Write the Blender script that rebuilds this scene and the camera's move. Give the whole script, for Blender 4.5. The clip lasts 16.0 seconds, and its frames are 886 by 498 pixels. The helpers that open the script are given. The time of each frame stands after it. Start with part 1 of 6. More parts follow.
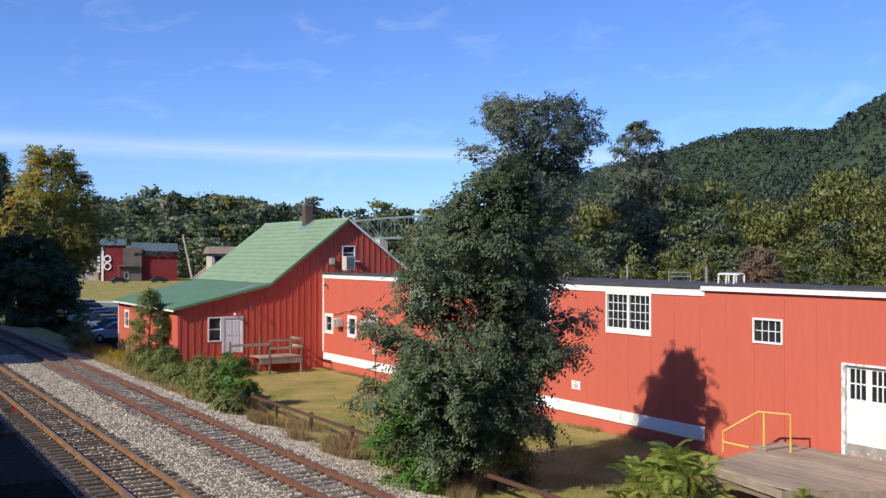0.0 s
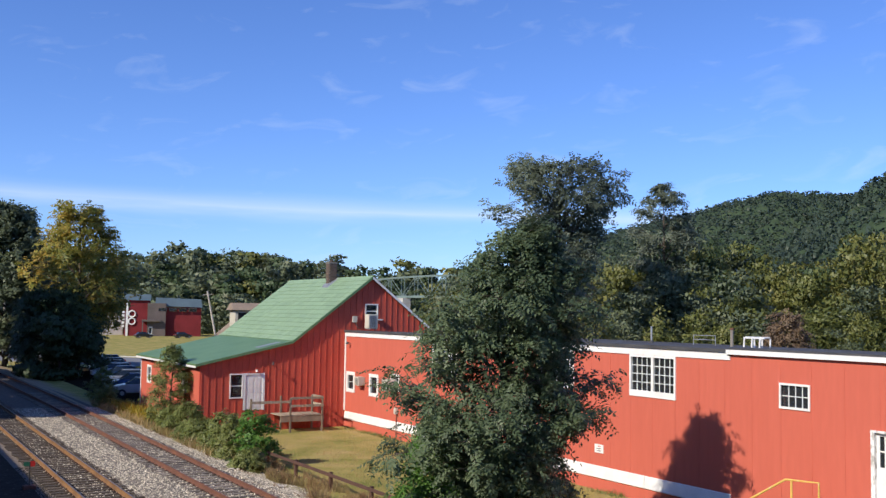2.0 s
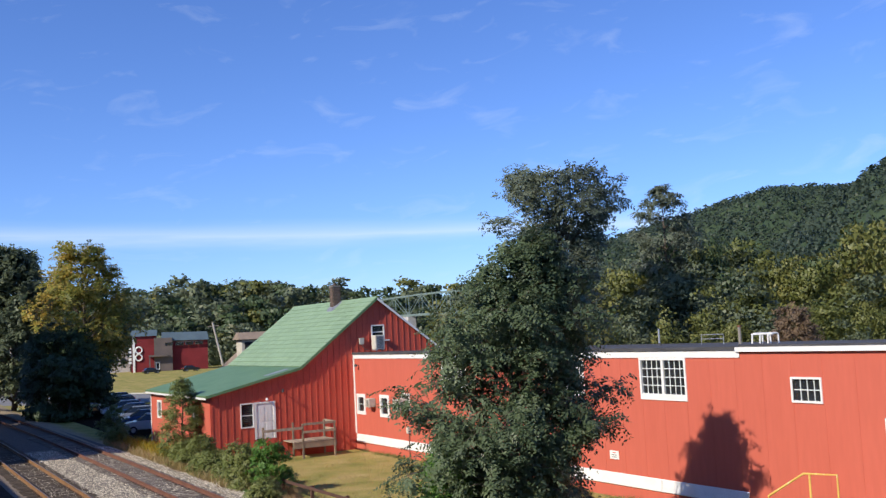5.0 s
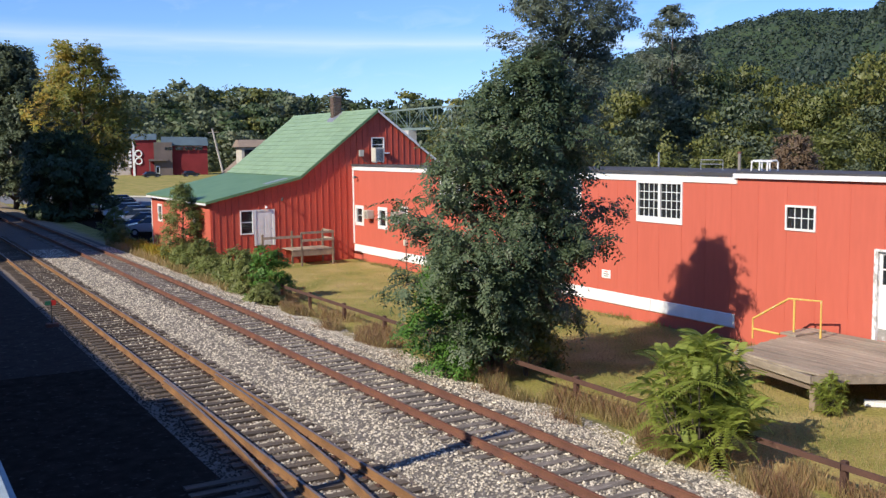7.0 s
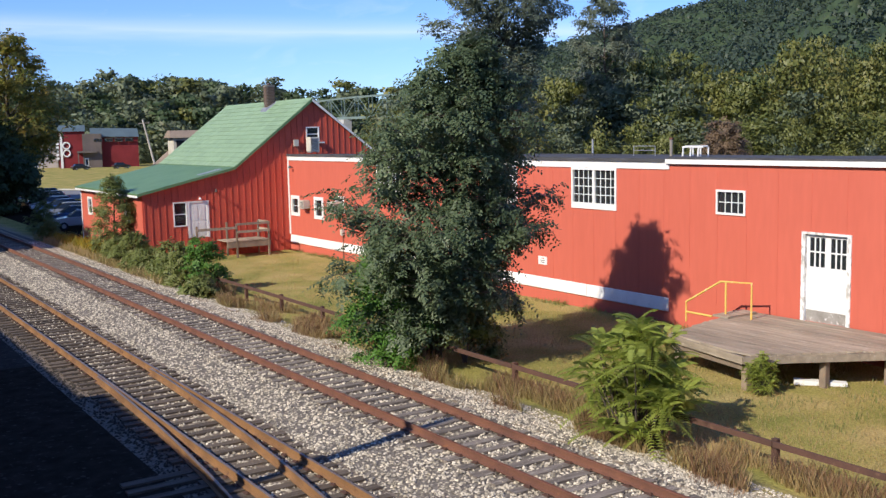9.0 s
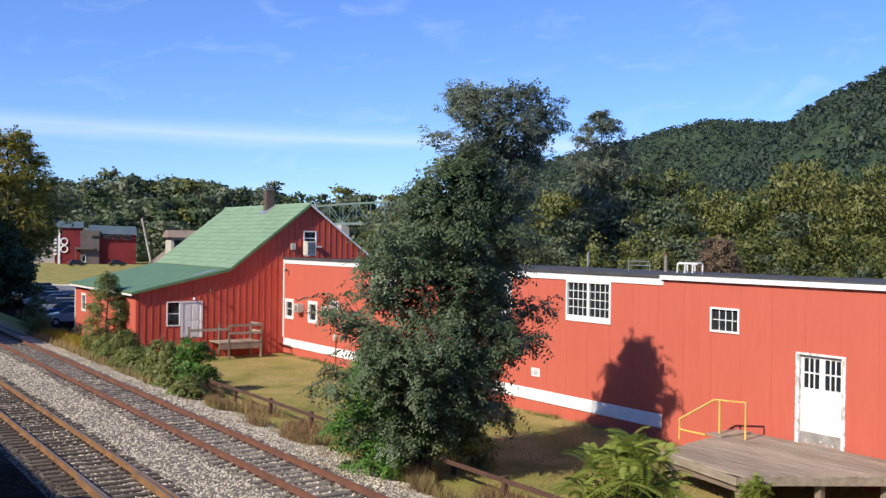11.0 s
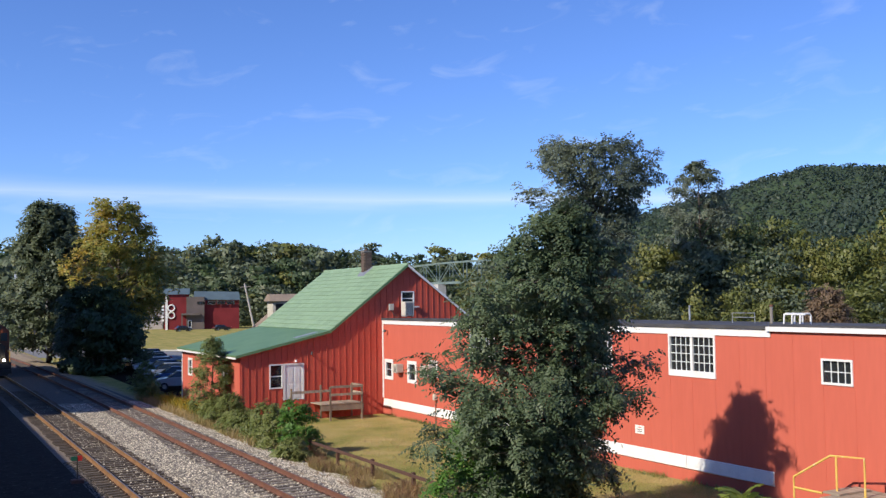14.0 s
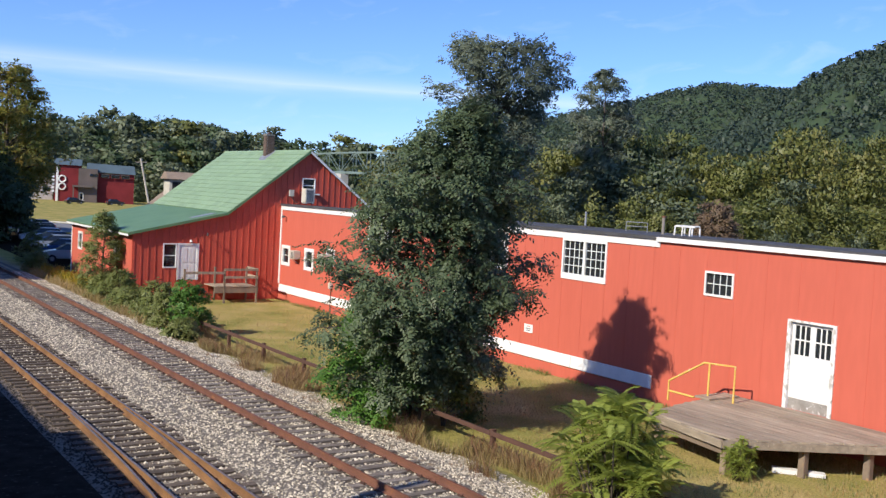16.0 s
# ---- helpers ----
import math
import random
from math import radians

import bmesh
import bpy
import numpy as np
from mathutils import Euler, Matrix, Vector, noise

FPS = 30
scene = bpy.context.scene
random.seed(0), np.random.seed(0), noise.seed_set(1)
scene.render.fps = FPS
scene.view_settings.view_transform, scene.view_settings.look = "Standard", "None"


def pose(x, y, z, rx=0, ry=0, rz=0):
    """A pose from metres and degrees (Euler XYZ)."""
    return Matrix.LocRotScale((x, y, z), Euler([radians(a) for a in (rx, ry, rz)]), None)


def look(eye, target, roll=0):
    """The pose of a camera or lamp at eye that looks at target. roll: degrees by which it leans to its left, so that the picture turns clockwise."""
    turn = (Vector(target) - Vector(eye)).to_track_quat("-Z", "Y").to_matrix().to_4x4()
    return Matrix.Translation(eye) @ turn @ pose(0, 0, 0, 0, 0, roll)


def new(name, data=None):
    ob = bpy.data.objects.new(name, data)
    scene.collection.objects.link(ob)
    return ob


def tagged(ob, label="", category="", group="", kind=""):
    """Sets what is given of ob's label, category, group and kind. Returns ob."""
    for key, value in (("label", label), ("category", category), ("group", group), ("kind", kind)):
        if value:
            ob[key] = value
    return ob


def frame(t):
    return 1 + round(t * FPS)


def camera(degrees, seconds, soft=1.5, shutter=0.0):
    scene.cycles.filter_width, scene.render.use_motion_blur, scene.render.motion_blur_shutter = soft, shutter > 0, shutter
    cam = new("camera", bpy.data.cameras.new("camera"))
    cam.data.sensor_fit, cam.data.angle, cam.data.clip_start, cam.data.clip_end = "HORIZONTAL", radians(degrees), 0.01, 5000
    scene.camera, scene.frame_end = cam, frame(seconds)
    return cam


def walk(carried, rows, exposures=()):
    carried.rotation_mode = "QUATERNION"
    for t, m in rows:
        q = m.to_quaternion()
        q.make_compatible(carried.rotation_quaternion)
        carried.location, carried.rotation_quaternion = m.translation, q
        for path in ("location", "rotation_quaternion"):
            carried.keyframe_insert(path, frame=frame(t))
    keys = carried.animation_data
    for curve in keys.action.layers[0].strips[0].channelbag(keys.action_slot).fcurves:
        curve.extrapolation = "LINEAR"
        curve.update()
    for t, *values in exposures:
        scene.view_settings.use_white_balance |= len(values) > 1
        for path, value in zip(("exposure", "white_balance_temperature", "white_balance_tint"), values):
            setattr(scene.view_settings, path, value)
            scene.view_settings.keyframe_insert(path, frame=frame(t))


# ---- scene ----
cam = camera(48.18, 16.0, soft=1.4)
EYE = (0.0, 0.0, 6.6)
TURNS = [
    (0.0, 90.392, -0.083, -31.66), (0.5, 91.34, 0.712, -28.365), (1.0, 94.527, -0.133, -29.389),
    (1.5, 94.41, 0.0, -30.3), (2.0, 93.813, -0.897, -30.341), (2.5, 93.64, -0.049, -30.845),
    (3.0, 92.589, 1.767, -30.636), (3.5, 93.216, 2.072, -30.336), (5.8, 94.883, 3.039, -29.913),
    (6.0, 93.533, 1.853, -31.94), (6.5, 87.295, 0.52, -31.742), (7.0, 84.097, 0.655, -29.968),
    (7.5, 80.953, 0.055, -32.581), (8.0, 82.195, 0.99, -33.671), (10.3, 85.145, -0.105, -33.626),
    (10.5, 87.178, -0.717, -34.187), (11.0, 89.636, -0.741, -33.87), (11.5, 88.305, -0.737, -31.113),
    (12.0, 89.026, 0.729, -26.814), (12.5, 92.542, 0.019, -27.031), (13.0, 93.326, 0.556, -27.302),
    (13.5, 93.811, 0.225, -27.579), (14.0, 92.986, 0.786, -28.264), (14.5, 91.952, 0.716, -27.811),
    (15.0, 89.189, -1.459, -27.412), (15.5, 87.192, -2.447, -29.487), (16.0, 86.919, -3.119, -33.944)]
walk(cam, [(t, pose(*EYE, rx, ry, rz)) for t, rx, ry, rz in TURNS],
     [(0.0, 0.1), (3.5, 0.14), (6.0, 0.17), (7.0, 0.26), (8.0, 0.27), (10.5, 0.22), (12.0, 0.22), (13.0, 0.15), (14.0, 0.16), (15.0, 0.22), (16.0, 0.25)])

# ---- world, sun, exposure ----
TO_SUN = Vector((-1.0, -0.23, 1.026 * math.tan(radians(35.0)))).normalized()
sun = new("sun", bpy.data.lights.new("sun", "SUN"))
sun.data.energy, sun.data.angle, sun.data.color = 5.0, radians(0.55), (1.0, 0.91, 0.77)
sun.matrix_world = look((0, 0, 60), Vector((0, 0, 60)) - TO_SUN)

world = bpy.data.worlds.new("sky")
scene.world = world
world.use_nodes = True
wn, wl = world.node_tree.nodes, world.node_tree.links
wn.clear()
sky = wn.new("ShaderNodeTexSky")
sky.sky_type, sky.sun_disc = "NISHITA", False
sky.sun_elevation = radians(35.0)
sky.sun_rotation = math.atan2(TO_SUN.x, TO_SUN.y)
sky.air_density, sky.dust_density, sky.ozone_density = 0.9, 0.1, 2.8
tint = wn.new("ShaderNodeMix")
tint.data_type, tint.blend_type = "RGBA", "MULTIPLY"
tint.inputs[0].default_value = 1.0
tint.inputs[7].default_value = (0.70, 0.92, 1.45, 1)
wl.new(sky.outputs[0], tint.inputs[6])
coord = wn.new("ShaderNodeTexCoord")
sep = wn.new("ShaderNodeSeparateXYZ")
wl.new(coord.outputs["Generated"], sep.inputs[0])


def wmath(op, a, b=None, c=None, clamp=False):
    n = wn.new("ShaderNodeMath")
    n.operation, n.use_clamp = op, clamp
    for i, v in enumerate((a, b, c)):
        if v is None:
            continue
        if isinstance(v, (int, float)):
            n.inputs[i].default_value = v
        else:
            wl.new(v, n.inputs[i])
    return n.outputs[0]


# thin cirrus: azimuth and height of the direction, drawn out sideways
az = wmath("ARCTAN2", sep.outputs[0], sep.outputs[1])
up = sep.outputs[2]
comb = wn.new("ShaderNodeCombineXYZ")
wl.new(wmath("MULTIPLY", az, 9.0), comb.inputs[0])
wl.new(wmath("MULTIPLY_ADD", up, 26.0, wmath("MULTIPLY", az, -3.0)), comb.inputs[1])
cir = wn.new("ShaderNodeTexNoise")
cir.inputs["Scale"].default_value, cir.inputs["Detail"].default_value = 1.5, 7.0
cir.inputs["Roughness"].default_value, cir.inputs["Distortion"].default_value = 0.55, 0.8
wl.new(comb.outputs[0], cir.inputs["Vector"])
wisp = wmath("MULTIPLY", wmath("SUBTRACT", cir.outputs[0], 0.56), 2.6, clamp=True)
wisp = wmath("MULTIPLY", wisp, 0.26)
# the long pale band low over the valley, slightly tilted
comb2 = wn.new("ShaderNodeCombineXYZ")
wl.new(wmath("MULTIPLY", az, 2.2), comb2.inputs[0])
wl.new(wmath("MULTIPLY", up, 22.0), comb2.inputs[1])
bn = wn.new("ShaderNodeTexNoise")
bn.inputs["Scale"].default_value, bn.inputs["Detail"].default_value = 2.0, 5.0
wl.new(comb2.outputs[0], bn.inputs["Vector"])
off = wmath("ADD", wmath("SUBTRACT", up, 0.104), wmath("MULTIPLY", wmath("SUBTRACT", az, 0.35), 0.012))
off = wmath("ADD", off, wmath("MULTIPLY", wmath("SUBTRACT", bn.outputs[0], 0.5), 0.022))
band = wmath("SUBTRACT", 1.0, wmath("MULTIPLY", wmath("ABSOLUTE", off), 52.0), clamp=True)
band = wmath("MULTIPLY", wmath("MULTIPLY", band, band), wmath("MULTIPLY", bn.outputs[0], 0.72))
cloud = wmath("MAXIMUM", wisp, band)
cloud = wmath("MULTIPLY", cloud, wmath("MULTIPLY", up, 14.0, clamp=True))
cmix = wn.new("ShaderNodeMix")
cmix.data_type = "RGBA"
wl.new(cloud, cmix.inputs[0])
wl.new(tint.outputs[2], cmix.inputs[6])
cmix.inputs[7].default_value = (7.6, 8.3, 9.2, 1)
bg = wn.new("ShaderNodeBackground")
bg.inputs[1].default_value = 0.109
wl.new(cmix.outputs[2], bg.inputs[0])
wo = wn.new("ShaderNodeOutputWorld")
wl.new(bg.outputs[0], wo.inputs[0])


# ---- materials ----
def nodes_of(name):
    m = bpy.data.materials.new(name)
    m.use_nodes = True
    nt = m.node_tree
    return m, nt, nt.nodes["Principled BSDF"], nt.nodes["Material Output"]


def mat(name, c1, c2, scale=2.0, rough=0.75, bump=0.15, fine=30.0, metal=0.0, vary=0.0, c3=None, patch=0.35,
        stretch=(1, 1, 1), island=False, spec=0.4, grain=0.5):
    """Two-scale procedural surface: c1 to c2 by coarse noise, fine grain on top, c3 as patches; vary: change from piece to piece."""
    m, nt, b, _ = nodes_of(name)
    N, L = nt.nodes, nt.links
    tc = N.new("ShaderNodeTexCoord")
    mp = N.new("ShaderNodeMapping")
    mp.inputs["Scale"].default_value = stretch
    L.new(tc.outputs["Object"], mp.inputs[0])
    info = N.new("ShaderNodeObjectInfo")
    geo = N.new("ShaderNodeNewGeometry")
    rnd = geo.outputs["Random Per Island"] if island else info.outputs["Random"]
    if vary:
        sh = N.new("ShaderNodeVectorMath")
        sh.operation = "SCALE"
        sh.inputs[0].default_value = (37.0, 11.0, 23.0)
        L.new(rnd, sh.inputs["Scale"])
        L.new(sh.outputs[0], mp.inputs["Location"])
    n1, n2 = N.new("ShaderNodeTexNoise"), N.new("ShaderNodeTexNoise")
    n1.inputs["Scale"].default_value, n1.inputs["Detail"].default_value = scale, 5
    n2.inputs["Scale"].default_value, n2.inputs["Detail"].default_value = fine, 4
    L.new(mp.outputs[0], n1.inputs["Vector"])
    L.new(mp.outputs[0], n2.inputs["Vector"])
    r1 = N.new("ShaderNodeMapRange")
    r1.inputs[1].default_value, r1.inputs[2].default_value = 0.33, 0.67
    L.new(n1.outputs[0], r1.inputs[0])
    x = N.new("ShaderNodeMix")
    x.data_type = "RGBA"
    L.new(r1.outputs[0], x.inputs[0])
    x.inputs[6].default_value, x.inputs[7].default_value = (*c1, 1), (*c2, 1)
    col = x.outputs[2]
    if c3:
        n3 = N.new("ShaderNodeTexNoise")
        n3.inputs["Scale"].default_value, n3.inputs["Detail"].default_value = scale * 2.7, 6
        L.new(mp.outputs[0], n3.inputs["Vector"])
        r3 = N.new("ShaderNodeMapRange")
        r3.inputs[1].default_value, r3.inputs[2].default_value = 0.78 - patch * 0.6, 0.86 - patch * 0.6
        L.new(n3.outputs[0], r3.inputs[0])
        y = N.new("ShaderNodeMix")
        y.data_type = "RGBA"
        L.new(r3.outputs[0], y.inputs[0])
        L.new(col, y.inputs[6])
        y.inputs[7].default_value = (*c3, 1)
        col = y.outputs[2]
    hsv = N.new("ShaderNodeHueSaturation")
    L.new(col, hsv.inputs["Color"])
    v = N.new("ShaderNodeMath")
    v.operation = "MULTIPLY_ADD"
    L.new(n2.outputs[0], v.inputs[0])
    v.inputs[1].default_value, v.inputs[2].default_value = grain, 1 - grain / 2
    val = v.outputs[0]
    if vary:
        w = N.new("ShaderNodeMath")
        w.operation = "MULTIPLY_ADD"
        L.new(rnd, w.inputs[0])
        w.inputs[1].default_value, w.inputs[2].default_value = vary, 1 - vary / 2
        q = N.new("ShaderNodeMath")
        q.operation = "MULTIPLY"
        L.new(val, q.inputs[0])
        L.new(w.outputs[0], q.inputs[1])
        val = q.outputs[0]
    L.new(val, hsv.inputs["Value"])
    L.new(hsv.outputs[0], b.inputs["Base Color"])
    b.inputs["Roughness"].default_value, b.inputs["Metallic"].default_value = rough, metal
    b.inputs["Specular IOR Level"].default_value = spec
    if bump:
        bp = N.new("ShaderNodeBump")
        bp.inputs["Strength"].default_value, bp.inputs["Distance"].default_value = bump, 0.02
        L.new(n2.outputs[0], bp.inputs["Height"])
        L.new(bp.outputs[0], b.inputs["Normal"])
    return m


def leafmat(name, cols, trans=0.3, rough=0.5):
    """Leaves: colour by island along a ramp of cols, part of the light shines through."""
    m, nt, b, out = nodes_of(name)
    N, L = nt.nodes, nt.links
    geo = N.new("ShaderNodeNewGeometry")
    tc = N.new("ShaderNodeTexCoord")
    no = N.new("ShaderNodeTexNoise")
    no.inputs["Scale"].default_value = 0.35
    L.new(tc.outputs["Object"], no.inputs["Vector"])
    ad = N.new("ShaderNodeMath")
    ad.operation = "MULTIPLY_ADD"
    n9 = N.new("ShaderNodeTexNoise")
    n9.inputs["Scale"].default_value = 0.07
    L.new(tc.outputs["Object"], n9.inputs["Vector"])
    av = N.new("ShaderNodeMath")
    av.operation = "MULTIPLY_ADD"
    L.new(n9.outputs[0], av.inputs[0])
    av.inputs[1].default_value = 1.3
    L.new(no.outputs[0], av.inputs[2])
    L.new(av.outputs[0], ad.inputs[0])
    ad.inputs[1].default_value = 0.9
    sb = N.new("ShaderNodeMath")
    sb.operation = "MULTIPLY_ADD"
    L.new(geo.outputs["Random Per Island"], sb.inputs[0])
    sb.inputs[1].default_value, sb.inputs[2].default_value = 0.45, -0.75
    L.new(sb.outputs[0], ad.inputs[2])
    ramp = N.new("ShaderNodeValToRGB")
    els = ramp.color_ramp.elements
    while len(els) < len(cols):
        els.new(0.5)
    for i, c in enumerate(cols):
        els[i].position, els[i].color = i / (len(cols) - 1), (*c, 1)
    L.new(ad.outputs[0], ramp.inputs[0])
    L.new(ramp.outputs[0], b.inputs["Base Color"])
    b.inputs["Roughness"].default_value = rough
    b.inputs["Specular IOR Level"].default_value = 0.35
    tr = N.new("ShaderNodeBsdfTranslucent")
    L.new(ramp.outputs[0], tr.inputs[0])
    mx = N.new("ShaderNodeMixShader")
    mx.inputs[0].default_value = trans
    L.new(b.outputs[0], mx.inputs[1])
    L.new(tr.outputs[0], mx.inputs[2])
    L.new(mx.outputs[0], out.inputs[0])
    return m


def glow(name, c, power):
    m, nt, b, _ = nodes_of(name)
    b.inputs["Base Color"].default_value = (*c, 1)
    b.inputs["Emission Color"].default_value = (*c, 1)
    b.inputs["Emission Strength"].default_value = power
    return m


def glass(name, c=(0.12, 0.14, 0.16)):
    m, nt, b, _ = nodes_of(name)
    b.inputs["Base Color"].default_value = (*c, 1)
    b.inputs["Roughness"].default_value = 0.04
    b.inputs["Transmission Weight"].default_value = 0.85
    b.inputs["IOR"].default_value = 1.3
    return m


M = {}
M["salmon"] = mat("salmon_paint", (0.515, 0.122, 0.08), (0.495, 0.115, 0.075), 0.4, 0.75, 0.05, 2.0, stretch=(1, 3, 0.5), grain=0.18, c3=(0.55, 0.132, 0.09), patch=0.15, spec=0.2)
M["barnred"] = mat("barn_red_paint", (0.52, 0.095, 0.06), (0.45, 0.078, 0.05), 0.7, 0.75, 0.2, 12, stretch=(3, 1, 0.6), vary=0.12, spec=0.25)
M["farred"] = mat("far_red_cladding", (0.20, 0.026, 0.03), (0.14, 0.018, 0.02), 0.3, 0.7, 0.0, 4, spec=0.2)
M["white"] = mat("white_paint", (0.78, 0.77, 0.74), (0.70, 0.69, 0.66), 1.5, 0.55, 0.1, 25, c3=(0.55, 0.52, 0.47), patch=0.12)
M["peeling"] = mat("peeling_white_paint", (0.76, 0.76, 0.74), (0.66, 0.66, 0.64), 2.5, 0.65, 0.3, 25, c3=(0.42, 0.40, 0.36), patch=0.42, stretch=(1, 1, 0.6))
M["greenroof"] = mat("green_roof_metal", (0.205, 0.305, 0.18), (0.235, 0.34, 0.205), 0.8, 0.55, 0.12, 14, vary=0.14, c3=(0.29, 0.38, 0.26), patch=0.2)
M["greenroof2"] = mat("green_low_roof_metal", (0.095, 0.185, 0.08), (0.125, 0.22, 0.10), 0.8, 0.5, 0.12, 14, c3=(0.13, 0.24, 0.14), patch=0.15)
M["tar"] = mat("dark_roof_membrane", (0.045, 0.045, 0.05), (0.075, 0.075, 0.08), 1.2, 0.85, 0.2, 18)
M["wood"] = mat("weathered_grey_wood", (0.38, 0.315, 0.235), (0.25, 0.205, 0.155), 1.5, 0.85, 0.35, 22, stretch=(4, 0.6, 4), vary=0.35, c3=(0.44, 0.38, 0.31), patch=0.25)
M["wood2"] = mat("weathered_timber", (0.26, 0.20, 0.14), (0.17, 0.13, 0.10), 1.8, 0.85, 0.3, 20, vary=0.3, c3=(0.33, 0.20, 0.10), patch=0.22)
M["tie"] = mat("old_tie_wood", (0.22, 0.185, 0.155), (0.125, 0.103, 0.085), 2.0, 0.9, 0.4, 18, stretch=(0.6, 4, 4), vary=0.5, c3=(0.30, 0.265, 0.225), patch=0.36)
M["darktie"] = mat("dark_oily_tie_wood", (0.12, 0.092, 0.068), (0.07, 0.054, 0.04), 2.0, 0.9, 0.4, 18, stretch=(0.6, 4, 4), vary=0.5, c3=(0.14, 0.115, 0.09), patch=0.3)
M["greyboard"] = mat("worn_grey_board", (0.36, 0.34, 0.31), (0.24, 0.225, 0.20), 3.0, 0.85, 0.3, 25, c3=(0.6, 0.59, 0.56), patch=0.3)
M["palepole"] = mat("pale_weathered_pole", (0.50, 0.46, 0.40), (0.38, 0.35, 0.30), 2, 0.9, 0.3, 20, stretch=(3, 3, 0.3))
M["rust"] = mat("rusty_rail_steel", (0.19, 0.085, 0.053), (0.13, 0.06, 0.042), 1.3, 0.8, 0.3, 25, metal=0.1, c3=(0.23, 0.10, 0.05), patch=0.25)
M["rust2"] = mat("orange_rail_steel", (0.27, 0.145, 0.062), (0.17, 0.09, 0.042), 1.3, 0.75, 0.3, 25, metal=0.1, c3=(0.13, 0.06, 0.035), patch=0.25)
M["railtop"] = mat("polished_rail_head", (0.24, 0.19, 0.16), (0.19, 0.14, 0.11), 3, 0.42, 0.05, 40, metal=0.4)
M["rusttop"] = mat("rusty_rail_head", (0.21, 0.085, 0.05), (0.16, 0.065, 0.04), 3, 0.55, 0.1, 40, metal=0.3)
# Dark copy of the ballast stone colour for stones lying in shade.
M["shadestone"] = mat("shade_dark_cinder", (0.06, 0.05, 0.038), (0.028, 0.023, 0.018), 3.0, 0.95, 0.2, 40, vary=0.9, island=True)
M["rustdark"] = mat("dark_rusty_iron", (0.11, 0.055, 0.038), (0.075, 0.04, 0.03), 1.5, 0.85, 0.3, 25, c3=(0.16, 0.09, 0.06), patch=0.2)
M["stone"] = mat("ballast_stone", (0.61, 0.54, 0.42), (0.32, 0.275, 0.205), 3.0, 0.9, 0.2, 40, vary=1.1, island=True)
M["brick"] = mat("old_chimney_brick", (0.145, 0.095, 0.075), (0.10, 0.075, 0.062), 4, 0.9, 0.3, 30, vary=0.4)
M["mortar"] = mat("grey_mortar", (0.25, 0.23, 0.21), (0.19, 0.175, 0.16), 4, 0.9, 0.2, 30)
M["dark"] = mat("dark_interior", (0.02, 0.02, 0.022), (0.03, 0.03, 0.03), 1, 0.8, 0, 10)
M["metal"] = mat("galvanised_metal", (0.42, 0.43, 0.44), (0.33, 0.34, 0.35), 2, 0.45, 0.1, 30, metal=0.6)
M["acbox"] = mat("aged_white_appliance", (0.58, 0.55, 0.47), (0.46, 0.43, 0.36), 2, 0.6, 0.1, 20)
M["grille"] = mat("dark_grille", (0.10, 0.10, 0.095), (0.06, 0.06, 0.06), 5, 0.6, 0.1, 40)
M["yellow"] = mat("yellow_pipe_paint", (0.72, 0.50, 0.12), (0.62, 0.40, 0.10), 3, 0.55, 0.1, 30, c3=(0.75, 0.62, 0.35), patch=0.3)
M["asphalt"] = mat("asphalt", (0.034, 0.026, 0.018), (0.022, 0.017, 0.012), 0.4, 0.95, 0.35, 30, c3=(0.05, 0.04, 0.029), patch=0.25, spec=0.0)
M["road"] = mat("pale_road", (0.20, 0.20, 0.205), (0.16, 0.16, 0.165), 0.3, 0.9, 0.1, 10)
M["concrete"] = mat("pale_concrete", (0.48, 0.46, 0.43), (0.38, 0.37, 0.35), 0.8, 0.85, 0.15, 20)
M["bark"] = mat("grey_bark", (0.12, 0.095, 0.075), (0.07, 0.055, 0.045), 3, 0.95, 0.6, 16, stretch=(2, 2, 0.4))
M["pole"] = mat("utility_pole_wood", (0.30, 0.27, 0.23), (0.20, 0.18, 0.155), 2, 0.9, 0.3, 20, stretch=(3, 3, 0.3))
M["bridgegreen"] = mat("bridge_green_steel", (0.15, 0.20, 0.185), (0.115, 0.16, 0.15), 0.4, 0.6, 0, 5)
M["railing"] = mat("pale_blue_grey_paint", (0.32, 0.38, 0.40), (0.25, 0.31, 0.33), 2.0, 0.5, 0.2, 30, c3=(0.75, 0.75, 0.73), patch=0.22)
M["brownroof"] = mat("brown_shingles", (0.27, 0.21, 0.16), (0.20, 0.155, 0.12), 0.8, 0.9, 0.1, 8)
M["slate"] = mat("blue_grey_roof", (0.09, 0.13, 0.15), (0.07, 0.10, 0.12), 0.3, 0.5, 0, 4)
M["farwall"] = mat("grey_brown_cladding", (0.14, 0.11, 0.10), (0.10, 0.085, 0.075), 0.3, 0.8, 0, 4)
M["tyre"] = mat("black_rubber", (0.02, 0.02, 0.02), (0.03, 0.03, 0.03), 5, 0.85, 0, 20)
# Darker than the paint itself: the shade it stands in is included.
M["locoorange"] = mat("shaded_orange_paint", (0.19, 0.05, 0.018), (0.15, 0.04, 0.015), 1, 0.4, 0, 10)
M["locoblack"] = mat("dark_loco_paint", (0.02, 0.02, 0.022), (0.03, 0.028, 0.026), 1, 0.5, 0, 10)
M["locoyellow"] = mat("yellow_stripe_paint", (0.75, 0.45, 0.05), (0.68, 0.40, 0.05), 1, 0.45, 0, 10)
M["signred"] = mat("red_marker", (0.60, 0.03, 0.02), (0.5, 0.03, 0.02), 3, 0.5, 0, 20)
